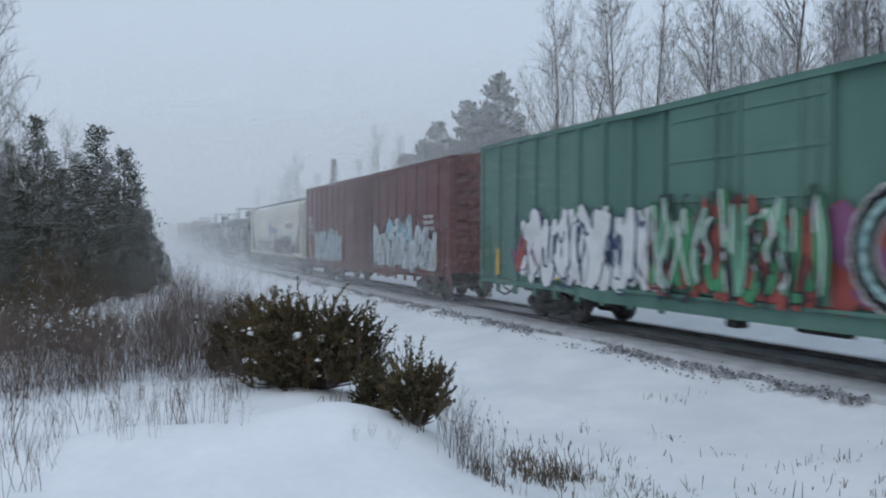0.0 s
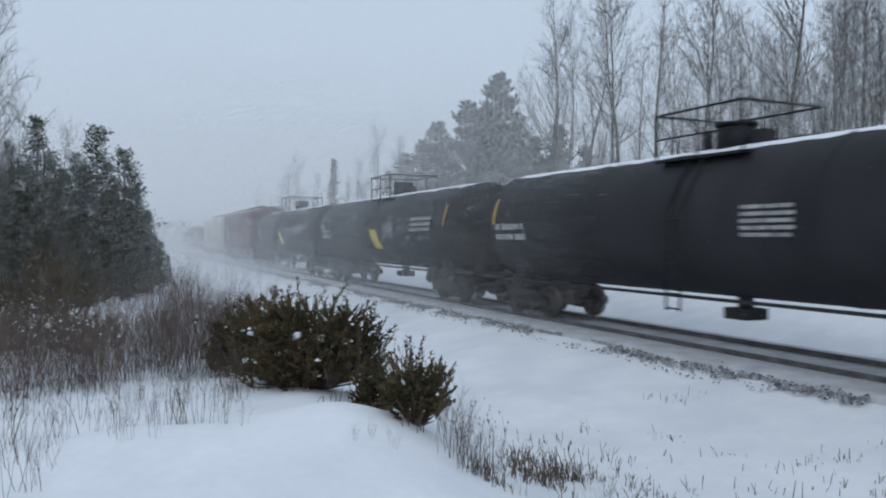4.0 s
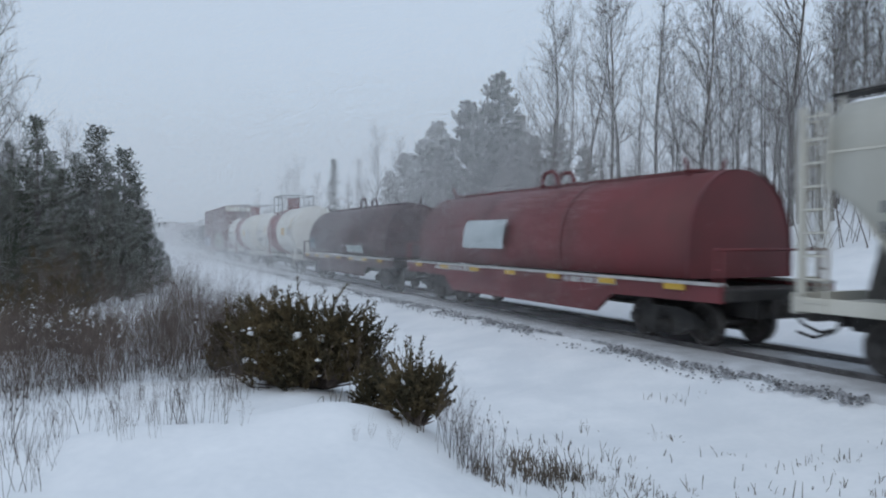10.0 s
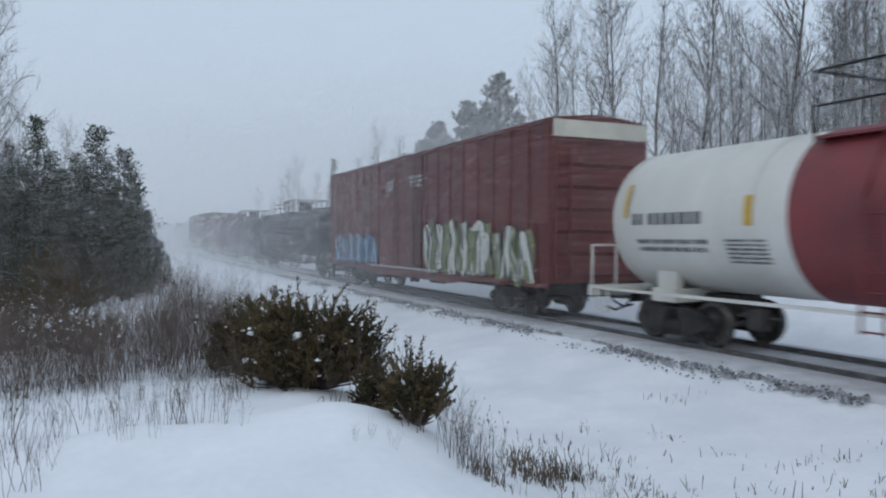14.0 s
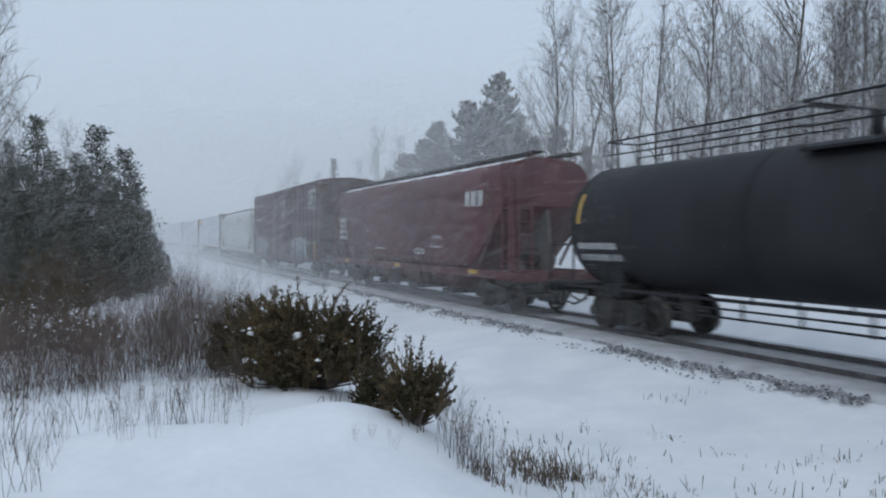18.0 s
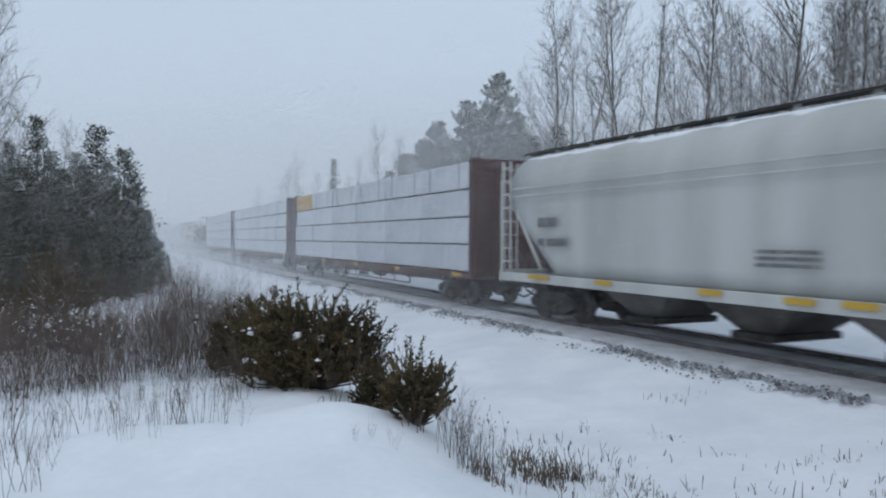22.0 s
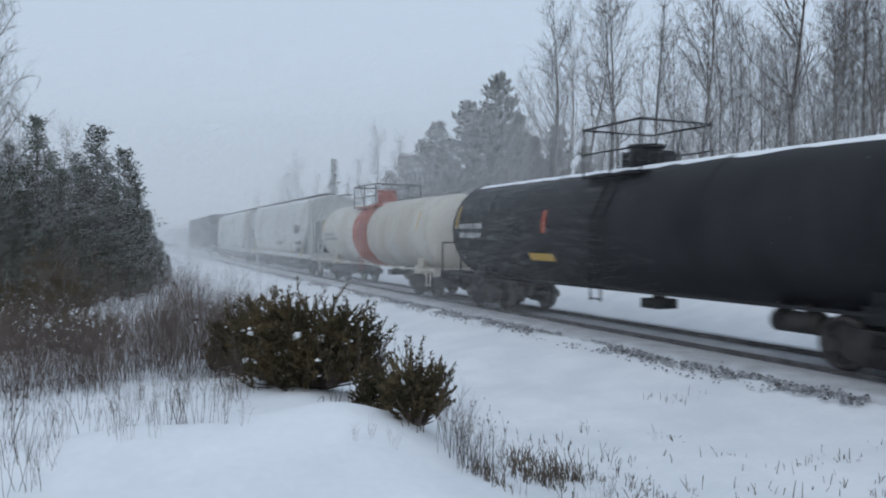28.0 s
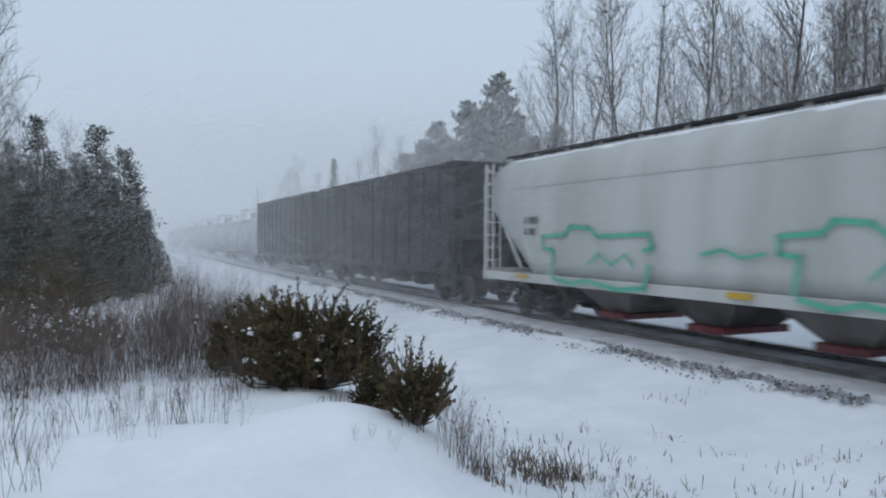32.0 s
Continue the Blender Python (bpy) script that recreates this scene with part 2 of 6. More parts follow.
def shared(name, material, parent, build, x=0.0, y=0.0, z=0.0, rz=0.0, label=""):
    """An object on a mesh that is built once."""
    key = (name, material.name, build)
    if key not in SHARED:
        bm = bmesh.new()
        build(bm)
        me = bpy.data.meshes.new(name)
        bm.to_mesh(me)
        bm.free()
        me.materials.append(material)
        SHARED[key] = me
    ob = new(name, SHARED[key])
    ob.parent = parent
    ob.matrix_basis = pose(x, y, z, 0, 0, rz)
    return tagged(ob, label)


def bm_bolster(bm):
    box(bm, -0.22, 0.22, -1.05, 1.05, 0.42, 0.72, 0.03)
    tube(bm, (0, 0, 0.7), (0, 0, 0.88), 0.3, n=12)


def bm_side_frame(bm):
    prof = [(-1.12, 0.52), (-0.95, 0.62), (-0.5, 0.76), (0.5, 0.76), (0.95, 0.62), (1.12, 0.52), (1.12, 0.36), (0.8, 0.34), (0.42, 0.16), (-0.42, 0.16), (-0.8, 0.34), (-1.12, 0.36)]
    loft(bm, [[(x, -0.07, z) for x, z in prof], [(x, 0.07, z) for x, z in prof]], smooth=False)
    for k in (-1, 1):
        tube(bm, (0.9 * k, -0.14, 0.46), (0.9 * k, 0.1, 0.46), 0.13, n=10)
    for k in (-0.17, 0, 0.17):
        tube(bm, (k, -0.1, 0.2), (k, -0.1, 0.5), 0.07, n=8)


def bm_wheelset(bm):
    tube(bm, (0, -1.1, 0), (0, 1.1, 0), 0.075, n=10)
    for sgn in (-1, 1):
        prof = [(0.62, 0.08), (0.64, 0.17), (0.69, 0.19), (0.69, 0.36), (0.66, 0.38), (0.66, 0.49), (0.69, 0.485), (0.71, 0.462), (0.81, 0.455), (0.81, 0.37), (0.77, 0.35), (0.75, 0.2), (0.81, 0.17), (0.82, 0.08)]
        n = 28
        rings = [[(r * math.cos(a * math.tau / n), sgn * y, r * math.sin(a * math.tau / n)) for y, r in prof] for a in range(n)]
        vs = [[bm.verts.new(p) for p in ring] for ring in rings]
        for a in range(n):
            for k in range(len(prof) - 1):
                q = (vs[a][k], vs[(a + 1) % n][k], vs[(a + 1) % n][k + 1], vs[a][k + 1])
                bm.faces.new(q if sgn < 0 else q[::-1]).smooth = True
        for a in range(4):
            c, s = math.cos(a * math.tau / 4), math.sin(a * math.tau / 4)
            tube(bm, (0.3 * c, sgn * 0.76, 0.3 * s), (0.3 * c, sgn * 0.79, 0.3 * s), 0.035, n=6)


def truck(car, x):
    t = shared("truck", M_UNDER, car, bm_bolster, x)
    for y in (-0.98, 0.98):
        shared("side_frame", M_UNDER, t, bm_side_frame, 0, y, 0, 0 if y < 0 else 180)
    for dx in (-0.9, 0.9):
        w = shared("wheelset", M_WHEEL, t, bm_wheelset, dx, 0, 0.457)
        WHEELS.append((w, dx))
    return t


def bm_coupler(bm):
    box(bm, -0.2, 0.75, -0.11, 0.11, 0.72, 0.94, 0.02)
    box(bm, 0.7, 0.98, -0.17, 0.14, 0.68, 0.98, 0.04)
    box(bm, 0.1, 0.2, -0.3, 0.3, 0.66, 1.02)


def bm_hose(bm):
    for a, b in (((0, 0, 0.8), (0.25, 0, 0.55)), ((0.25, 0, 0.55), (0.6, 0.05, 0.42)), ((0.6, 0.05, 0.42), (0.9, 0.1, 0.5))):
        tube(bm, a, b, 0.03, n=5)


def ends(car, half):
    """Couplers and air hoses at both ends."""
    for x, rz in ((half, 0), (-half, 180)):
        shared("coupler", M_UNDER, car, bm_coupler, x, 0, 0, rz)
        shared("air_hose", M_UNDER, car, bm_hose, x, 0.35 if rz == 0 else -0.35, 0, rz)


def bm_ladder_tall(bm):
    for x in (-0.22, 0.22):
        box(bm, x - 0.025, x + 0.025, -0.03, 0.02, 0, 3.4)
    for k in range(9):
        box(bm, -0.22, 0.22, -0.03, -0.005, 0.15 + k * 0.38, 0.185 + k * 0.38)


def bm_ladder_short(bm):
    for x in (-0.2, 0.2):
        box(bm, x - 0.025, x + 0.025, -0.03, 0.02, 0, 1.5)
    for k in range(4):
        box(bm, -0.2, 0.2, -0.03, -0.005, 0.15 + k * 0.38, 0.185 + k * 0.38)


def bm_stirrup(bm):
    box(bm, -0.2, -0.16, -0.02, 0.02, -0.5, 0)
    box(bm, 0.16, 0.2, -0.02, 0.02, -0.5, 0)
    box(bm, -0.2, 0.2, -0.03, 0.03, -0.5, -0.46)


def bm_reflector(bm):
    box(bm, -0.09, 0.09, -0.006, 0.006, 0, 0.75)


def bm_reflector_flat(bm):
    box(bm, -0.3, 0.3, -0.006, 0.006, 0, 0.12)


def bm_reservoir(bm):
    tube(bm, (-0.5, 0, 0), (0.5, 0, 0), 0.2, n=12)
    for x in (-0.3, 0.3):
        box(bm, x - 0.03, x + 0.03, -0.22, 0.22, -0.05, 0.35)


def bm_valve(bm):
    box(bm, -0.18, 0.18, -0.15, 0.15, -0.2, 0.2, 0.04)
    tube(bm, (-0.5, 0, 0.05), (0.5, 0, 0.05), 0.03, n=5)


def brakes(car):
    shared("air_reservoir", M_UNDER, car, bm_reservoir, 1.2, -0.7, 0.72)
    shared("brake_valve", M_UNDER, car, bm_valve, -0.6, -0.9, 0.68)
    bm = bmesh.new()
    tube(bm, (-4.5, -0.5, 0.6), (4.5, -0.4, 0.68), 0.03, n=5)
    tube(bm, (-4.2, 0.5, 0.6), (4.4, 0.4, 0.68), 0.03, n=5)
    part("brake_rod", bm, M_UNDER, car)


def spray(name, c):
    return paint("spray_" + name, c, tuple(v * 0.72 for v in c), 1.6, 0.6, 0, 0.05, spread=(0.4, 0.8))


SPRAY = {k: spray(k, c) for k, c in dict(
    white=(0.62, 0.63, 0.64), navy=(0.03, 0.05, 0.12), red=(0.29, 0.06, 0.05), green=(0.05, 0.24, 0.11), mint=(0.16, 0.36, 0.25),
    ink=(0.02, 0.02, 0.025), purple=(0.20, 0.07, 0.16), pink=(0.36, 0.14, 0.20), silver=(0.42, 0.47, 0.49), pewter=(0.17, 0.19, 0.21),
    maroon=(0.07, 0.03, 0.035), sky=(0.22, 0.42, 0.52), blue=(0.09, 0.19, 0.34), orange=(0.42, 0.19, 0.10), yellow=(0.42, 0.33, 0.12),
    olive=(0.17, 0.19, 0.09), ivory=(0.50, 0.51, 0.45), teal=(0.14, 0.30, 0.34), rust=(0.22, 0.09, 0.05), faded=(0.36, 0.42, 0.42), dusk=(0.10, 0.14, 0.17)).items()}
M_SPRAYG = paint("spray_green_line", (0.07, 0.36, 0.25), (0.14, 0.42, 0.31), 3, 0.6, 0, 0.05)
M_SPRAYB = paint("spray_brown_line", (0.12, 0.06, 0.04), (0.30, 0.16, 0.05), 3, 0.6, 0, 0.05)
M_SPRAYT = paint("spray_teal", (0.24, 0.42, 0.42), (0.34, 0.46, 0.44), 3, 0.6, 0, 0.05)


def ribbon(bm, pts, w, y, w1=None):
    """A sprayed band of one width along smooth places (x, z), with rounded ends."""
    w1 = w if w1 is None else w1
    p = [pts[0]] + list(pts) + [pts[-1]]
    path = []
    for a, b, c, d in zip(p, p[1:], p[2:], p[3:]):
        for k in range(5):
            t = k / 5
            path.append(tuple(0.5 * (2 * b[i] + (c[i] - a[i]) * t + (2 * a[i] - 5 * b[i] + 4 * c[i] - d[i]) * t * t + (3 * b[i] - a[i] - 3 * c[i] + d[i]) * t ** 3) for i in (0, 1)))
    path.append(pts[-1])
    n = len(path)
    rows = []
    for k, (x, z) in enumerate(path):
        ax, az = path[max(0, k - 1)]
        bx, bz = path[min(n - 1, k + 1)]
        q = math.hypot(bx - ax, bz - az) or 1.0
        e = min(1.0, 0.55 + 0.45 * min(k, n - 1 - k) / 2)
        g = (w + (w1 - w) * k / (n - 1)) / 2 * e
        nx, nz = -(bz - az) / q * g, (bx - ax) / q * g
        rows.append((bm.verts.new((x + nx, y - 0.00012 * k, z + nz)), bm.verts.new((x - nx, y - 0.00012 * k, z - nz))))
    for a, b in zip(rows, rows[1:]):
        bm.faces.new((a[0], a[1], b[1], b[0]))


# letter-like swings of the arm in a unit square, none of them a real letter
SWINGS = (
    ((0.1, 0.0), (0.15, 0.6), (0.35, 1.0), (0.6, 0.7), (0.55, 0.35), (0.9, 0.05)),
    ((0.85, 0.9), (0.4, 1.0), (0.1, 0.7), (0.5, 0.5), (0.85, 0.3), (0.5, 0.0), (0.1, 0.1)),
    ((0.15, 1.0), (0.2, 0.4), (0.45, 0.02), (0.8, 0.3), (0.85, 1.0)),
    ((0.05, 0.05), (0.3, 0.95), (0.5, 0.4), (0.7, 0.95), (0.95, 0.0)),
    ((0.5, 1.0), (0.12, 0.65), (0.2, 0.15), (0.6, 0.0), (0.9, 0.35), (0.75, 0.85), (0.45, 0.98)),
    ((0.1, 0.95), (0.85, 0.9), (0.3, 0.5), (0.15, 0.08), (0.9, 0.05)),
    ((0.2, 0.0), (0.25, 1.0), (0.75, 0.95), (0.7, 0.55), (0.3, 0.5), (0.85, 0.0)),
)


def graffiti(car, x0, x1, z0, z1, y, seed, label, fills, line, glow=None, shine=None, n=6, fat=0.34, edge=0.16, drips=0, scrawl=2):
    """A sprayed piece: a loose cloud behind, outlined swings side by side, fills and thin highlights on them."""
    rng = random.Random(seed)
    step = (x1 - x0) / n
    hgt = z1 - z0
    if glow:
        bm = bmesh.new()
        for k in range(int(n * 1.6)):
            m = x0 + (x1 - x0) * (k + 0.5) / (n * 1.6)
            pts = [(m + step * rng.uniform(-0.3, 0.3), z0 + hgt * rng.uniform(0.0, 0.12)), (m + step * rng.uniform(-0.3, 0.3), z0 + hgt * 0.5), (m + step * rng.uniform(-0.25, 0.25), z0 + hgt * rng.uniform(0.7, 0.98))]
            ribbon(bm, pts, step * rng.uniform(0.6, 0.95), y - 0.004 - 0.0021 * (k % 2), step * rng.uniform(0.3, 0.8))
        part("graffiti", bm, SPRAY[glow], car, label)
    over, under, hi, ink = [bmesh.new() for _ in fills], bmesh.new(), bmesh.new(), bmesh.new()
    for k in range(n):
        g = [(u, v) if rng.random() < 0.5 else (1 - u * 0.9, v * 0.8 + 0.1) for u, v in rng.choice(SWINGS)]
        lean = rng.uniform(-0.35, 0.35)
        lo, top = rng.uniform(0.0, 0.1), rng.uniform(0.82, 1.0)
        pts = [(x0 + step * (k + 0.5 + (u - 0.5) * 1.12 + lean * (v - 0.5)), z0 + hgt * (lo + (top - lo) * v)) for u, v in g]
        ya = y - 0.012 - 0.006 * (k % 2)
        w = min(step * 0.62, hgt * fat) * rng.uniform(0.85, 1.15)
        ribbon(under, pts, w + edge, ya, w * 0.8 + edge)
        ribbon(over[k % len(fills)], pts, w, ya - 0.014, w * 0.8)
        if shine:
            ribbon(hi, [(a - w * 0.18, b + w * 0.12) for a, b in pts[: max(3, len(pts) - 2)]], 0.045, ya - 0.028)
        for _ in range(scrawl):
            a, b = x0 + step * (k + rng.uniform(-0.1, 1.1)), z0 + hgt * rng.uniform(0.1, 0.8)
            q = [(a, b)]
            for _j in range(rng.randint(2, 4)):
                a, b = a + step * rng.uniform(-0.35, 0.4), min(z1, max(z0, b + hgt * rng.uniform(-0.4, 0.4)))
                q.append((a, b))
            ribbon(ink, q, rng.uniform(0.05, 0.13), ya - 0.021 - 0.0011 * k, 0.04)
        for _ in range(drips):
            a = x0 + step * (k + rng.random())
            zt = z0 + hgt * rng.uniform(0.5, 1.02)
            ribbon(over[0], [(a, z0 + hgt * rng.uniform(0, 0.15)), (a + 0.02, (z0 + zt) / 2), (a, zt)], 0.15, y - 0.0095, 0.04)
    part("graffiti", under, SPRAY[line], car, label)
    part("graffiti", ink, SPRAY[line], car, label)
    for bm, f in zip(over, fills):
        part("graffiti", bm, SPRAY[f], car, label)
    if shine:
        part("graffiti", hi, SPRAY[shine], car, label)
    else:
        hi.free()


def stroke(bm, pts, w, y):
    """A sprayed line along places (x, z)."""
    for (ax, az), (bx, bz) in zip(pts, pts[1:]):
        dx, dz = bx - ax, bz - az
        q = math.hypot(dx, dz) or 1
        nx, nz = -dz / q * w / 2, dx / q * w / 2
        ex, ez = dx / q * w / 2, dz / q * w / 2
        bm.faces.new([bm.verts.new(p) for p in ((ax + nx - ex, y, az + nz - ez), (ax - nx - ex, y, az - nz - ez), (bx - nx + ex, y, bz - nz + ez), (bx + nx + ex, y, bz + nz + ez))])


def wagon(name, front, rear, label, category):
    car = new(name)
    car.empty_display_size = 0.5
    tagged(car, label, category, "wagons of the freight train")
    WAGONS.append((car, (front + rear) / 2))
    return car, (front - rear) / 2


def bm_post(bm):
    box(bm, -0.07, 0.07, -0.07, 0.0, 0.72, 4.98)


def bm_post_thin(bm):
    box(bm, -0.045, 0.045, -0.06, 0.0, 1.05, 4.86)


def boxcar(front, rear, material, label, top=5.15, posts=None, doors=(-1.5, 1.5), thin=False, plate=False):
    car, h = wagon("boxcar", front, rear, label, "boxcar")
    zt = top - 0.22
    w = 1.53
    bm = bmesh.new()
    box(bm, -h, h, -w, w, 1.02, zt, 0.015)
    part("body", bm, material, car)
    # roof with low ridge and cross seams
    bm = bmesh.new()
    prof = [(-1.6, zt - 0.06), (-1.6, zt + 0.05), (-0.8, zt + 0.16), (0, zt + 0.21), (0.8, zt + 0.16), (1.6, zt + 0.05), (1.6, zt - 0.06)]
    loft(bm, [[(-h - 0.03, y, z) for y, z in prof], [(h + 0.03, y, z) for y, z in prof]], smooth=False)
    n = int(2 * h / 1.15)
    for k in range(n + 1):
        x = -h + 0.1 + (2 * h - 0.2) * k / n
        for a, b in (((-1.6, zt + 0.05), (0, zt + 0.21)), ((0, zt + 0.21), (1.6, zt + 0.05))):
            v = [bm.verts.new((x + dx, y, z + dz)) for dx in (-0.03, 0.03) for (y, z), dz in ((a, 0.035), (b, 0.035))]
            bm.faces.new((v[0], v[1], v[3], v[2]))
    part("roof", bm, material, car)
    # side sill, deeper in the middle
    for y in (-1, 1):
        bm = bmesh.new()
        prof = [(-h, 1.02), (-h, 0.9), (-h * 0.55, 0.86), (-h * 0.42, 0.72), (h * 0.42, 0.72), (h * 0.55, 0.86), (h, 0.9), (h, 1.02)]
        loft(bm, [[(x, y * 1.56 - 0.04, z) for x, z in prof], [(x, y * 1.56 + 0.04, z) for x, z in prof]], smooth=False)
        part("side_sill", bm, material, car)
    # side posts
    n = posts or 16
    d0, d1 = doors
    build = bm_post_thin if thin else bm_post
    for y, rz in ((-w, 0), (w, 180)):
        for k in range(n + 1):
            x = -h + 0.07 + (2 * h - 0.14) * k / n
            if d0 - 0.2 < x < d1 + 0.2:
                continue
            shared("side_post", material, car, build, x, y, (zt - 5.0) if not thin else (zt - 4.93), rz)
    # doors
    for y, f in ((-w, -1), (w, 1)):
        m = (d0 + d1) / 2
        for a, b in ((d0, m - 0.02), (m + 0.02, d1)):
            bm = bmesh.new()
            box(bm, a, b, y + f * 0.09 - 0.02, y + f * 0.09 + 0.02, 1.12, zt - 0.1, 0.01)
            door = part("door", bm, material, car)
            for k in range(5):
                z = 1.35 + k * (zt - 1.7) / 4
                bm = bmesh.new()
                box(bm, a + 0.08, b - 0.08, y + f * 0.12 - 0.02, y + f * 0.12 + 0.02, z - 0.05, z + 0.05)
                part("door_rib", bm, material, door)
            bm = bmesh.new()
            for dx in (0.25, 0.55):
                tube(bm, (b - dx, y + f * 0.16, 1.2), (b - dx, y + f * 0.16, zt - 0.2), 0.025, n=5)
            box(bm, b - 0.6, b - 0.2, y + f * 0.16 - 0.02, y + f * 0.16 + 0.02, 1.9, 2.0)
            part("lock_rod", bm, material, door)
        bm = bmesh.new()
        box(bm, d0 - 1.6, d1 + 1.6, y + f * 0.12 - 0.04, y + f * 0.12 + 0.04, 1.03, 1.09)
        part("door_track", bm, M_LETTER if plate else material, car)
        bm = bmesh.new()
        box(bm, d0 - 1.6, d1 + 1.6, y + f * 0.12 - 0.04, y + f * 0.12 + 0.04, zt - 0.1, zt - 0.02)
        part("door_track", bm, material, car)
    # corrugated ends
    for x, f in ((h, 1), (-h, -1)):
        bm = bmesh.new()
        for k in range(7):
            z = 1.35 + k * (zt - 1.75) / 6
            prof = [(0, -0.2), (0.08 * f, -0.1), (0.08 * f, 0.1), (0, 0.2)]
            loft(bm, [[(x + a, y, z + b) for a, b in prof] for y in (-1.4, 1.4)], smooth=False)
        bmesh.ops.recalc_face_normals(bm, faces=bm.faces)
        part("end_corrugation", bm, material, car)
        shared("ladder", material, car, bm_ladder_tall, x + 0.14 * f, -1.2, 1.15, 90 if f > 0 else -90)
    if plate:
        bm = bmesh.new()
        box(bm, h + 0.1, h + 0.12, -1.5, 1.5, zt - 0.42, zt + 0.02)
        part("end_panel", bm, M_PLATE, car, "pale yellow end panel")
    for x in (h - 0.35, -h + 0.35):
        shared("ladder", material, car, bm_ladder_short, x, -w - 0.08, 1.1)
        shared("stirrup", M_UNDER, car, bm_stirrup, x, -w, 0.95)
    for x in (-h + 1.1, -h + 4.2, h - 4.2, h - 1.1):
        shared("reflector", M_YELLOW, car, bm_reflector, x, -w - 0.078, 1.15, 0, "yellow reflective strip")
    bm = bmesh.new()
    box(bm, -h + 0.4, h - 0.4, -0.3, 0.3, 0.62, 1.0)
    for k in range(7):
        x = -h * 0.6 + h * 1.2 * k / 6
        box(bm, x - 0.06, x + 0.06, -1.4, 1.4, 0.8, 1.0)
    part("underframe", bm, M_UNDER, car)
    brakes(car)
    ends(car, h)
    for x in (h - 3.0, -h + 3.0):
        truck(car, x)
    return car, h, -w - 0.08


def letters(car, x0, x1, z, rows, size, y, material=None, seed=1, label="faded stencilled lettering"):
    bm = bmesh.new()
    bars(bm, x0, x1, z, rows, size, y, seed)
    return part("lettering", bm, material or M_LETTER, car, label)


# covered hopper
def hopper_profile(zb, zt, bulge):
    """Half section from the bottom to the roof's middle: (y, z)."""
    pts = []
    for k in range(7):
        z = zb + (zt - 1.0 - zb) * k / 6
        pts.append((1.42 + bulge * math.sin(math.pi * min(1, max(0, (z - 0.9) / 3.4))) * 0.16, z))
    y0 = pts[-1][0]
    for k in range(1, 8):
        a = k / 7 * math.pi / 2
        pts.append((y0 - (y0 - 0.62) * (1 - math.cos(a)), zt - 1.0 + 0.86 * math.sin(a)))
    pts.append((0.0, zt - 0.1))
    return pts


def bm_hatch(bm):
    box(bm, -0.55, 0.55, -0.25, 0.25, 0, 0.1, 0.03)
    for x in (-0.4, 0.4):
        box(bm, x - 0.03, x + 0.03, -0.3, 0.3, 0.1, 0.13)


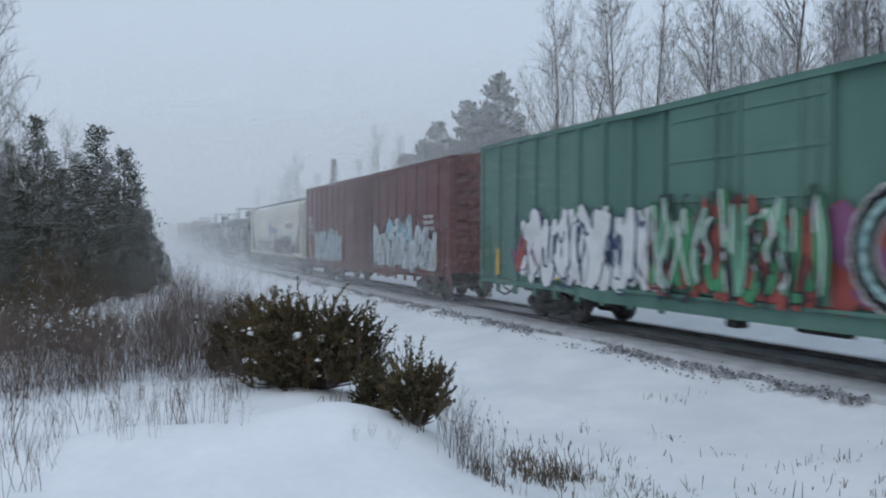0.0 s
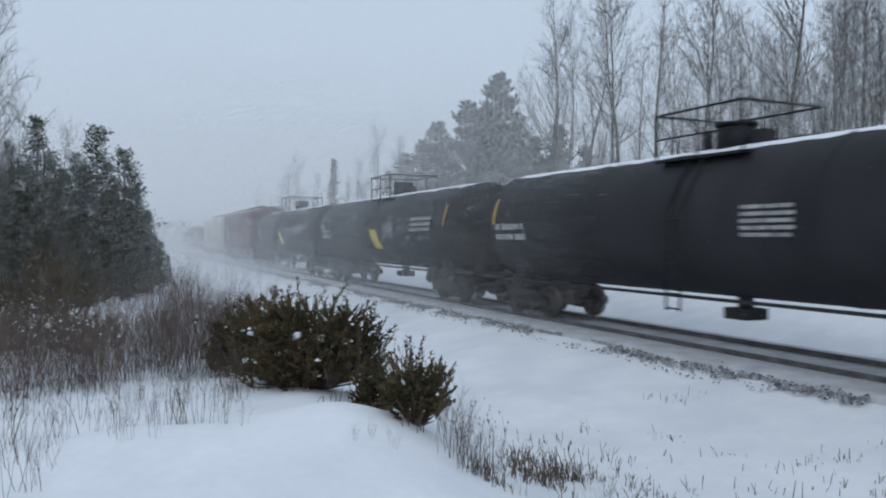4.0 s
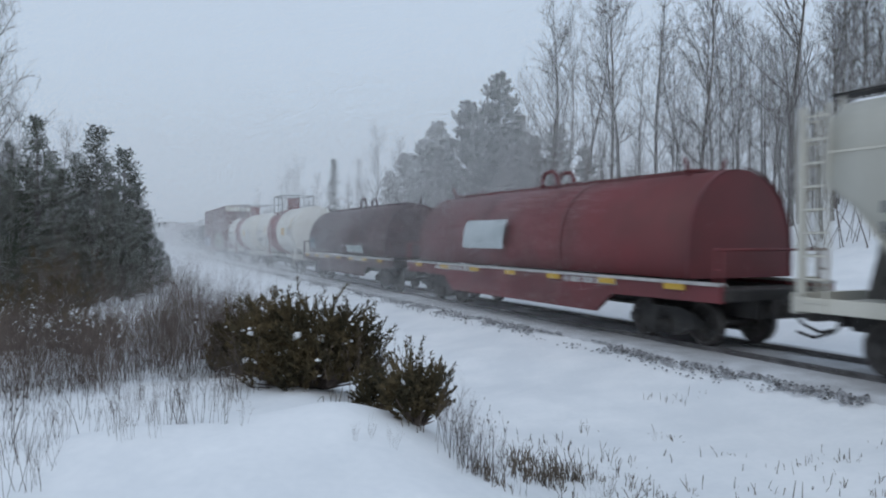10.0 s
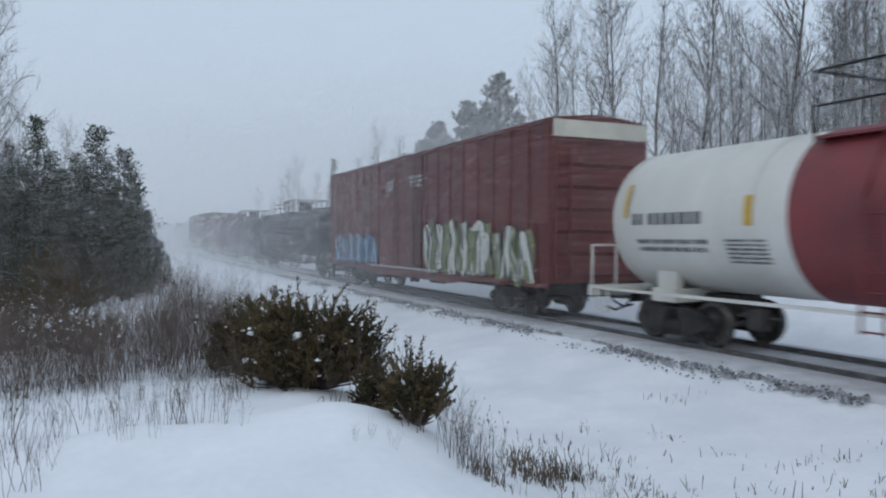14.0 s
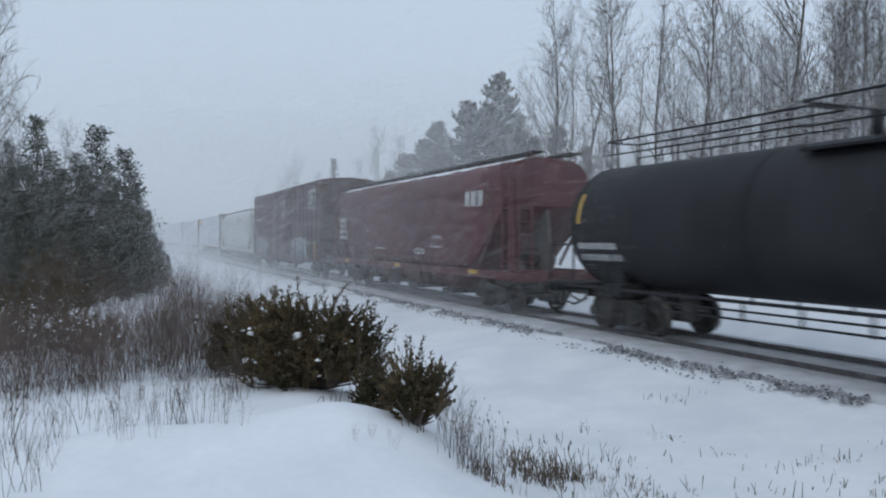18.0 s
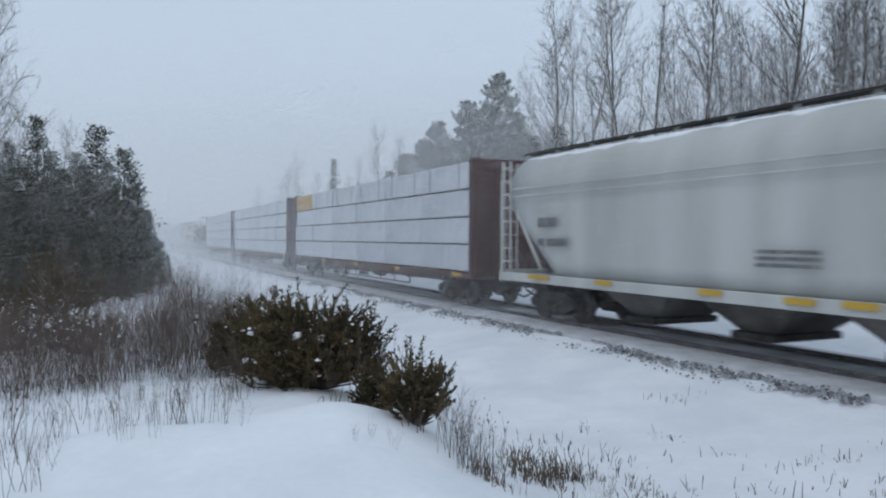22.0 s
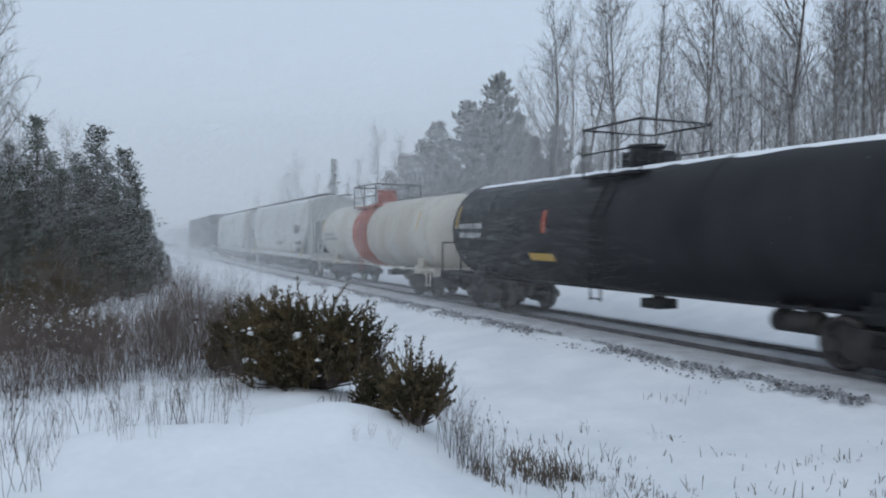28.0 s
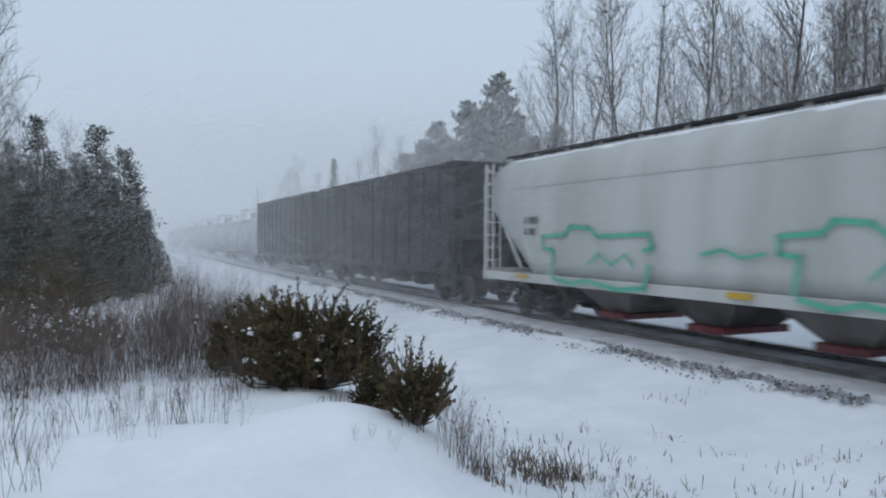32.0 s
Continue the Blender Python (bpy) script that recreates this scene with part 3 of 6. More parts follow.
def covered_hopper(front, rear, material, label, zt=4.62, bulge=1.0, ribs=0, bays=3, sill=None, gates=None, snow=True, walk_mat=None):
    car, h = wagon("covered_hopper", front, rear, label, "covered hopper")
    sill = sill or material
    hb = h - 0.55
    sections = []
    for x, zb in ((-hb, 3.15), (-hb + 2.3, 1.22), (hb - 2.3, 1.22), (hb, 3.15)):
        half = hopper_profile(zb, zt, bulge)
        sections.append([(x, -y, z) for y, z in half] + [(x, y, z) for y, z in half[-2::-1]])
    bm = bmesh.new()
    loft(bm, sections, smooth=True)
    bmesh.ops.recalc_face_normals(bm, faces=bm.faces)
    for f in bm.faces:
        f.smooth = abs(f.normal.x) < 0.4
    part("body", bm, material, car)
    # shallow top chord along each side
    for f in (-1, 1):
        bm = bmesh.new()
        yc = 1.42 + bulge * 0.096
        box(bm, -hb, hb, f * yc - 0.02, f * yc + 0.02, zt - 1.07, zt - 1.03)
        part("top_chord", bm, material, car)
        bm = bmesh.new()
        box(bm, -h, h, f * 1.50 - 0.05, f * 1.50 + 0.05, 1.0, 1.24, 0.01)
        part("side_sill", bm, sill, car)
        for k in range(ribs):
            x = -hb + 2.2 + (2 * hb - 4.4) * k / max(1, ribs - 1)
            bm = bmesh.new()
            box(bm, x - 0.05, x + 0.05, f * 1.56 - 0.05, f * 1.56 + 0.05, 1.3, zt - 1.05)
            part("side_post", bm, material, car)
    # open ends: slope sheet braces, corner posts, ladders, platform
    for x, f in ((h, 1), (-h, -1)):
        for y in (-1.48, 1.48):
            bm = bmesh.new()
            box(bm, x - f * 0.12 - 0.07, x - f * 0.12 + 0.07, y - 0.05, y + 0.05, 1.3, zt - 0.75)
            part("corner_post", bm, material, car)
            bm = bmesh.new()
            tube(bm, (x - f * 2.2, y, 1.35), (x - f * 0.9, y, 2.95), 0.05, n=5)
            part("brace", bm, material, car)
        shared("ladder", material, car, bm_ladder_tall, x - f * 0.42, -1.54, 1.0)
        shared("ladder", material, car, bm_ladder_tall, x + f * 0.02, -1.15, 1.0, 90 * f)
        bm = bmesh.new()
        box(bm, x - f * 0.9 - 0.5, x - f * 0.9 + 0.85, -1.4, 1.4, 1.12, 1.18)
        box(bm, x - 0.06, x + 0.06, -1.5, 1.5, 0.95, 1.3)
        part("end_platform", bm, sill, car)
        # added dark plate, painting the shade seen in the open end
        bm = bmesh.new()
        web = [(x - f * 2.75, 1.15), (x - f * 0.25, 1.15), (x - f * 0.45, 1.9), (x - f * 0.62, 3.08)]
        loft(bm, [[(a, -0.05, b) for a, b in web], [(a, 0.05, b) for a, b in web]], smooth=False)
        bmesh.ops.recalc_face_normals(bm, faces=bm.faces)
        part("shade_web", bm, M_BAYSHADE, car)
        bm = bmesh.new()
        tube(bm, (x - f * 1.1, -0.5, 1.55), (x - f * 1.1, 0.5, 1.55), 0.2, n=10)
        part("brake_cylinder", bm, M_UNDER, car)
    # discharge bays
    x0, x1 = -h + 3.9, h - 3.9
    for k in range(bays):
        a, b = x0 + (x1 - x0) * k / bays + 0.12, x0 + (x1 - x0) * (k + 1) / bays - 0.12
        m = (a + b) / 2
        bm = bmesh.new()
        loft(bm, [[(a, -1.35, 1.25), (b, -1.35, 1.25), (b, 1.35, 1.25), (a, 1.35, 1.25)], [(m - 0.42, -0.75, 0.42), (m + 0.42, -0.75, 0.42), (m + 0.42, 0.75, 0.42), (m - 0.42, 0.75, 0.42)]][::-1], smooth=False)
        bmesh.ops.recalc_face_normals(bm, faces=bm.faces)
        # pale hoppers' bays get the shade below the body as dark colour
        bay = part("discharge_bay", bm, material if material is M_MAROON else M_BAYSHADE, car)
        bm = bmesh.new()
        box(bm, m - 0.5, m + 0.5, -0.95, 0.95, 0.28, 0.43, 0.02)
        tube(bm, (m + 0.2, -1.1, 0.36), (m + 0.2, 1.1, 0.36), 0.05, n=6)
        part("outlet_gate", bm, gates or M_UNDER, bay)
    # roof: hatches and running boards
    n = 4 * bays - 2
    for k in range(n):
        shared("roof_hatch", material, car, bm_hatch, -hb + 1.2 + (2 * hb - 2.4) * k / (n - 1), 0, zt - 0.12)
    for f in (-1, 1):
        bm = bmesh.new()
        box(bm, -h + 0.1, h - 0.1, f * 0.62 - 0.18, f * 0.62 + 0.18, zt - 0.02, zt + 0.03)
        part("running_board", bm, M_UNDER, car)
        n = int(2 * h / 1.5)
        for k in range(n + 1):
            bm = bmesh.new()
            x = -h + 0.3 + (2 * h - 0.6) * k / n
            box(bm, x - 0.025, x + 0.025, f * 0.76 - 0.02, f * 0.76 + 0.02, zt - 0.28, zt + 0.05)
            part("board_bracket", bm, material, car)
    if snow:
        rng = random.Random(int(front * 10))
        bm = bmesh.new()
        rings = []
        nx = 46
        for k in range(nx + 1):
            x = -hb + 0.05 + (2 * hb - 0.1) * k / nx
            lo = 1.02 + rng.uniform(-0.10, 0.10)
            rings.append([(x, -lo, zt - 0.30 - 0.16 * (lo - 0.9)), (x, -lo + 0.03, zt - 0.22), (x, -0.84, zt - 0.145), (x, -0.62, zt - 0.12)])
        loft(bm, rings, close=False)
        bmesh.ops.recalc_face_normals(bm, faces=bm.faces)
        part("snow_strip", bm, M_SNOW, car, "strip of snow along the roof edge")
    for x in (-h + 2.4, 0.0, h - 2.4):
        shared("reflector", M_YELLOW, car, bm_reflector_flat, x, -1.6, 1.1, 0, "yellow reflective strip")
    for f in (-1, 1):
        bm = bmesh.new()
        box(bm, f * (h - 2.1) - 1.9, f * (h - 2.1) + 1.9, -0.35, 0.35, 0.62, 1.12)
        part("draft_sill", bm, M_UNDER, car)
    ends(car, h - 0.1)
    for x in (h - 2.1, -h + 2.1):
        truck(car, x)
    return car, h, -1.61


# tank wagon
def tank_shell(bm, h, r, zc, x0=None, x1=None, n=40, dish=0.55):
    """A barrel with dished ends, or the open ring between x0 and x1."""
    if x0 is None:
        prof = [(-h + dish - dish * math.cos(k / 9 * math.pi / 2), max(0.02, r * math.sin(k / 9 * math.pi / 2))) for k in range(10)]
        prof = prof + [(-x, q) for x, q in prof[::-1]]
    else:
        prof = [(x0, r), (x1, r)]
    rings = [[(x, q * math.cos(a * math.tau / n), zc + q * math.sin(a * math.tau / n)) for a in range(n)] for x, q in prof]
    loft(bm, rings, caps=x0 is None)
    bmesh.ops.recalc_face_normals(bm, faces=bm.faces)


def bm_tank_cradle(bm):
    box(bm, -0.35, 0.35, -1.2, 1.2, 0.86, 1.15)
    for y in (-1.0, 1.0):
        box(bm, -0.3, 0.3, y - 0.08, y + 0.08, 1.1, 1.75)


def bm_yellow_arc(bm):
    for k in range(8):
        a0, a1 = radians(178 - k * 3.4), radians(178 - (k + 1) * 3.4)
        q = 1.59
        bm.faces.new([bm.verts.new(p) for p in ((-0.06, q * math.cos(a0), q * math.sin(a0)), (0.06, q * math.cos(a0), q * math.sin(a0)), (0.06, q * math.cos(a1), q * math.sin(a1)), (-0.06, q * math.cos(a1), q * math.sin(a1)))])


def rail_loop(bm, x0, x1, y0, y1, z0, z1, n=3, r=0.03):
    """Railing round a platform."""
    for y in (y0, y1):
        for k in range(n + 1):
            x = x0 + (x1 - x0) * k / n
            tube(bm, (x, y, z0), (x, y, z1), r, n=5)
        tube(bm, (x0, y, z1), (x1, y, z1), r, n=5)
        tube(bm, (x0, y, (z0 + z1) / 2), (x1, y, (z0 + z1) / 2), r * 0.8, n=5)
    for x in (x0, x1):
        tube(bm, (x, y0, z1), (x, y1, z1), r, n=5)


def tank_wagon(front, rear, material, label, r=1.52, zc=2.55, trim=None, platform=(-1.2, 1.2), dome=0.45, rail_top=1.0, band=None, band_mat=None, snow=True, low_rail=0, hi_plat=None):
    car, h = wagon("tank_wagon", front, rear, label, "tank wagon")
    trim = trim or material
    bm = bmesh.new()
    tank_shell(bm, h - 0.15, r, zc)
    part("barrel", bm, material, car)
    for x in (-h + 0.75, -h * 0.35, h * 0.35, h - 0.75):
        bm = bmesh.new()
        tank_shell(bm, h, r + 0.012, zc, x - 0.06, x + 0.06)
        part("jacket_seam", bm, material, car)
    if band:
        bm = bmesh.new()
        tank_shell(bm, h, r + 0.02, zc, band[0], band[1])
        part("painted_band", bm, band_mat, car, "dark red painted band round the barrel")
    # top fittings
    p0, p1 = platform
    xd = (p0 + p1) / 2
    bm = bmesh.new()
    tube(bm, (xd, 0, zc + r - 0.1), (xd, 0, zc + r + dome), 0.42, n=16)
    tube(bm, (xd, 0, zc + r + dome), (xd, 0, zc + r + dome + 0.06), 0.47, n=16)
    box(bm, xd + 0.55, xd + 0.9, -0.2, 0.2, zc + r - 0.1, zc + r + 0.3, 0.03)
    tube(bm, (xd - 0.8, 0, zc + r - 0.1), (xd - 0.8, 0, zc + r + 0.42), 0.11, n=8)
    part("dome", bm, band_mat or trim, car)
    bm = bmesh.new()
    for y in (-0.82, 0.82):
        box(bm, p0, p1, y - 0.28, y + 0.28, zc + r - 0.26, zc + r - 0.21)
    part("top_platform", bm, band_mat or trim, car)
    bm = bmesh.new()
    rail_loop(bm, p0, p1, -1.08, 1.08, zc + r - 0.3, zc + r - 0.25 + rail_top, 2, 0.028)
    part("railing", bm, M_BLACK if band_mat else trim, car, "dark thin railing round the top" if band_mat else "")
    if hi_plat:
        bm = bmesh.new()
        rail_loop(bm, hi_plat[0], hi_plat[1], -0.5, 0.5, zc + r - 0.05, zc + r + 0.62, 3, 0.025)
        part("walkway_railing", bm, trim, car)
    # side ladder, sill, hand rails
    bm = bmesh.new()
    for x in (-0.2, 0.2):
        tube(bm, (x, -r - 0.12, 0.75), (x, -r - 0.12, zc + 0.2), 0.025, n=5)
        tube(bm, (x, -r - 0.12, zc + 0.2), (x, -1.06, zc + r - 0.2), 0.025, n=5)
    for k in range(7):
        tube(bm, (-0.2, -r - 0.12, 0.8 + k * 0.3), (0.2, -r - 0.12, 0.8 + k * 0.3), 0.018, n=4)
    part("ladder", bm, band_mat or trim, car)
    for y in (-1.5, 1.5):
        bm = bmesh.new()
        box(bm, -h + 0.3, h - 0.3, y - 0.05, y + 0.05, 1.02, 1.08)
        part("side_rail", bm, trim, car)
        if low_rail:
            bm = bmesh.new()
            for z in (0.86, 0.7):
                box(bm, -h + 3.6, h - 3.6, y - 0.02, y + 0.02, z, z + 0.04)
            for k in range(10):
                x = -h + 3.6 + (2 * h - 7.2) * k / 9
                box(bm, x - 0.02, x + 0.02, y - 0.02, y + 0.02, 0.68, 1.04)
            part("low_rail", bm, trim, car)
    for x, f in ((h, 1), (-h, -1)):
        bm = bmesh.new()
        box(bm, x - 0.65 * 1 if f > 0 else x - 0.35, x + 0.35 if f > 0 else x + 0.65, -1.45, 1.45, 1.02, 1.09)
        box(bm, x + f * 0.3 - 0.05, x + f * 0.3 + 0.05, -1.5, 1.5, 0.85, 1.1)
        part("end_platform", bm, trim, car)
        bm = bmesh.new()
        for y in (-1.45, -0.75, 0.75, 1.45):
            tube(bm, (x + f * 0.28, y, 1.05), (x + f * 0.28, y, 2.05), 0.03, n=5)
        tube(bm, (x + f * 0.28, -1.45, 2.05), (x + f * 0.28, -0.75, 2.05), 0.03, n=5)
        tube(bm, (x + f * 0.28, 0.75, 2.05), (x + f * 0.28, 1.45, 2.05), 0.03, n=5)
        part("end_railing", bm, trim, car)
        shared("tank_cradle", trim, car, bm_tank_cradle, x - f * 1.9)
        shared("stirrup", trim, car, bm_stirrup, x - f * 0.2, -1.5, 1.0)
        shared("reflector", M_YELLOW, car, bm_yellow_arc, x - f * 1.1, 0, zc, 0, "curved yellow reflective strip")
    if snow:
        rng = random.Random(int(front * 7))
        bm = bmesh.new()
        rings = []
        for k in range(40):
            x = -h + 0.75 + (2 * h - 1.5) * k / 39
            e0, e1 = 0.42 + rng.uniform(-0.07, 0.07), 0.42 + rng.uniform(-0.07, 0.07)
            rings.append([(x, (r + 0.03) * math.sin(a), zc + (r + 0.03 * (1 - abs(j) / 3.2)) * math.cos(a)) for j in range(-3, 4) for a in [(e0 if j < 0 else e1) * j / 3]])
        loft(bm, rings, close=False)
        bmesh.ops.recalc_face_normals(bm, faces=bm.faces)
        part("snow_cap", bm, M_SNOW, car, "thin snow along the top of the barrel")
    for f in (-1, 1):
        bm = bmesh.new()
        box(bm, f * (h - 1.7) - 1.5, f * (h - 1.7) + 1.5, -0.3, 0.3, 0.62, 1.05)
        part("draft_sill", bm, M_UNDER, car)
    bm = bmesh.new()
    tube(bm, (0.3, 0, 0.72), (0.3, 0, zc - r + 0.1), 0.16, n=8)
    box(bm, 0.0, 0.6, -0.3, 0.3, 0.55, 0.78)
    part("outlet_valve", bm, M_UNDER, car)
    shared("air_reservoir", M_UNDER, car, bm_reservoir, h - 3.9, -0.6, 0.7)
    shared("brake_valve", M_UNDER, car, bm_valve, -h + 4.2, -0.9, 0.68)
    ends(car, h + 0.15)
    for x in (h - 2.0, -h + 2.0):
        truck(car, x)
    return car, h, r, zc


def tank_letters(car, r, zc, x0, x1, z, rows, size, material, seed):
    """Bars of lettering laid on the barrel's near side."""
    rng = random.Random(seed)
    bm = bmesh.new()
    for k in range(rows):
        zz = z - k * size * 1.8
        x = x0
        while x < x1 - size:
            w = min(size * rng.uniform(0.5, 0.85), x1 - x)
            q = r + 0.012
            ys = [-math.sqrt(max(0.01, q * q - (a - zc) ** 2)) for a in (zz, zz + size)]
            bm.faces.new([bm.verts.new(p) for p in ((x, ys[0], zz), (x + w, ys[0], zz), (x + w, ys[1], zz + size), (x, ys[1], zz + size))])
            x += w + size * (0.22 if rng.random() < 0.8 else 0.7)
    return part("lettering", bm, material, car, "small stencilled lettering")


def tank_patch(car, r, zc, x0, x1, z0, z1, material, name, label, slant=0.0):
    bm = bmesh.new()
    n = 6
    q = r + 0.015
    row = []
    for k in range(n + 1):
        z = z0 + (z1 - z0) * k / n
        y = -math.sqrt(max(0.01, q * q - (z - zc) ** 2))
        row.append((bm.verts.new((x0 + slant * k / n, y, z)), bm.verts.new((x1 + slant * k / n, y, z))))
    for a, b in zip(row, row[1:]):
        bm.faces.new((a[0], a[1], b[1], b[0]))
    return part(name, bm, material, car, label)


def coil_wagon(front, rear, material, label, seed):
    car, h = wagon("coil_wagon", front, rear, label, "coil wagon")
    bm = bmesh.new()
    box(bm, -h, h, -1.5, 1.5, 1.0, 1.22, 0.02)
    part("deck", bm, M_UNDER, car)
    for y in (-1.5, 1.5):
        bm = bmesh.new()
        prof = [(-h, 1.34), (-h, 0.98), (-h * 0.58, 0.95), (-h * 0.5, 0.5), (h * 0.5, 0.5), (h * 0.58, 0.95), (h, 0.98), (h, 1.34)]
        loft(bm, [[(x, y - 0.05, z) for x, z in prof], [(x, y + 0.05, z) for x, z in prof]], smooth=False)
        part("side_sill", bm, material, car)
        bm = bmesh.new()
        box(bm, -h, h, y - 0.09, y + 0.09, 1.3, 1.36)
        part("sill_cap", bm, M_LETTER, car, "pale worn sill edge")
    hh = h - 1.0
    bm = bmesh.new()
    sec = [(-1.42, 1.4), (-1.42, 2.05)] + [(-1.42 * math.cos(a / 14 * math.pi), 2.05 + 1.62 * math.sin(a / 14 * math.pi)) for a in range(1, 14)] + [(1.42, 2.05), (1.42, 1.4)]
    loft(bm, [[(x, y, z) for y, z in sec] for x in (-hh, hh)], smooth=True)
    bmesh.ops.recalc_face_normals(bm, faces=bm.faces)
    for f in bm.faces:
        f.smooth = abs(f.normal.x) < 0.5
    part("hood", bm, material, car, "rounded steel hood")
    for x in (-hh, -hh * 0.33, hh * 0.33, hh):
        bm = bmesh.new()
        loft(bm, [[(x + dx, y * 1.02, 1.4 + (z - 1.4) * 1.018) for y, z in sec] for dx in (-0.05, 0.05)], smooth=True, caps=False)
        bmesh.ops.recalc_face_normals(bm, faces=bm.faces)
        part("hood_rib", bm, material, car)
    bm = bmesh.new()
    box(bm, -hh * 0.85, hh * 0.85, -0.08, 0.08, 3.66, 3.76)
    for x in (-hh * 0.85, hh * 0.85):
        tube(bm, (x, -0.45, 3.6), (x, -0.6, 3.98), 0.04, n=5)
        tube(bm, (x, 0.45, 3.6), (x, 0.6, 3.98), 0.04, n=5)
        tube(bm, (x, -0.5, 3.7), (x, 0.5, 3.7), 0.04, n=5)
    part("lifting_beam", bm, material, car)
    for y in (-0.28, 0.28):
        bm = bmesh.new()
        pts = [(-0.42, 3.66), (-0.36, 3.98), (-0.2, 4.12), (0.2, 4.12), (0.36, 3.98), (0.42, 3.66)]
        for a, b in zip(pts, pts[1:]):
            tube(bm, (a[0], y, a[1]), (b[0], y, b[1]), 0.06, n=6)
        part("lifting_loop", bm, material, car)
    for k in range(7):
        x = -h + 1.2 + (2 * h - 2.4) * k / 6
        shared("reflector", M_YELLOW, car, bm_reflector_flat, x, -1.6, 1.18, 0, "yellow reflective strip")
    letters(car, -h + 2.6, -h + 5.6, 1.15, 1, 0.13, -1.56, seed=seed)
    letters(car, h - 5.2, h - 3.0, 1.15, 1, 0.13, -1.56, seed=seed + 1)
    for x, f in ((h, 1), (-h, -1)):
        bm = bmesh.new()
        rail_loop(bm, x - 0.25, x - 0.05 if f > 0 else x + 0.05, -1.45, 1.45, 1.2, 2.0, 1, 0.028)
        part("end_railing", bm, material, car)
    bm = bmesh.new()
    box(bm, -h + 0.2, h - 0.2, -0.35, 0.35, 0.62, 1.02)
    part("underframe", bm, M_UNDER, car)
    brakes(car)
    ends(car, h)
    for x in (h - 2.1, -h + 2.1):
        truck(car, x)
    return car, h


def bm_pack(bm):
    """One wrapped lumber package: slack skin with raised seams and soft edges."""
    xs = [(-1.93, -0.02), (-1.90, 0.0)]
    for k, x in enumerate((-1.28, -0.64, 0.0, 0.64, 1.28)):
        xs += [(x - 0.32, -0.008 if k % 2 else -0.003), (x - 0.03, 0.0), (x, 0.013), (x + 0.03, 0.0)]
    xs += [(1.6, -0.006), (1.90, 0.0), (1.93, -0.02)]
    rings = []
    for x, e in xs:
        w, t = 0.66 + e, 0.838 + e * 0.6
        rings.append([(x, -w + 0.03, 0.0), (x, w - 0.03, 0.0), (x, w, 0.03), (x, w, t - 0.03), (x, w - 0.03, t), (x, -w + 0.03, t), (x, -w, t - 0.03), (x, -w, 0.03)])
    loft(bm, rings, smooth=False)
    bmesh.ops.recalc_face_normals(bm, faces=bm.faces)


def bm_dunnage(bm):
    box(bm, -0.045, 0.045, -0.62, 0.62, -0.05, 0.0)


def bm_strap(bm):
    box(bm, -0.015, 0.015, -0.668, -0.655, 0.0, 0.83)
    box(bm, -0.015, 0.015, -0.66, 0.66, 0.822, 0.832)


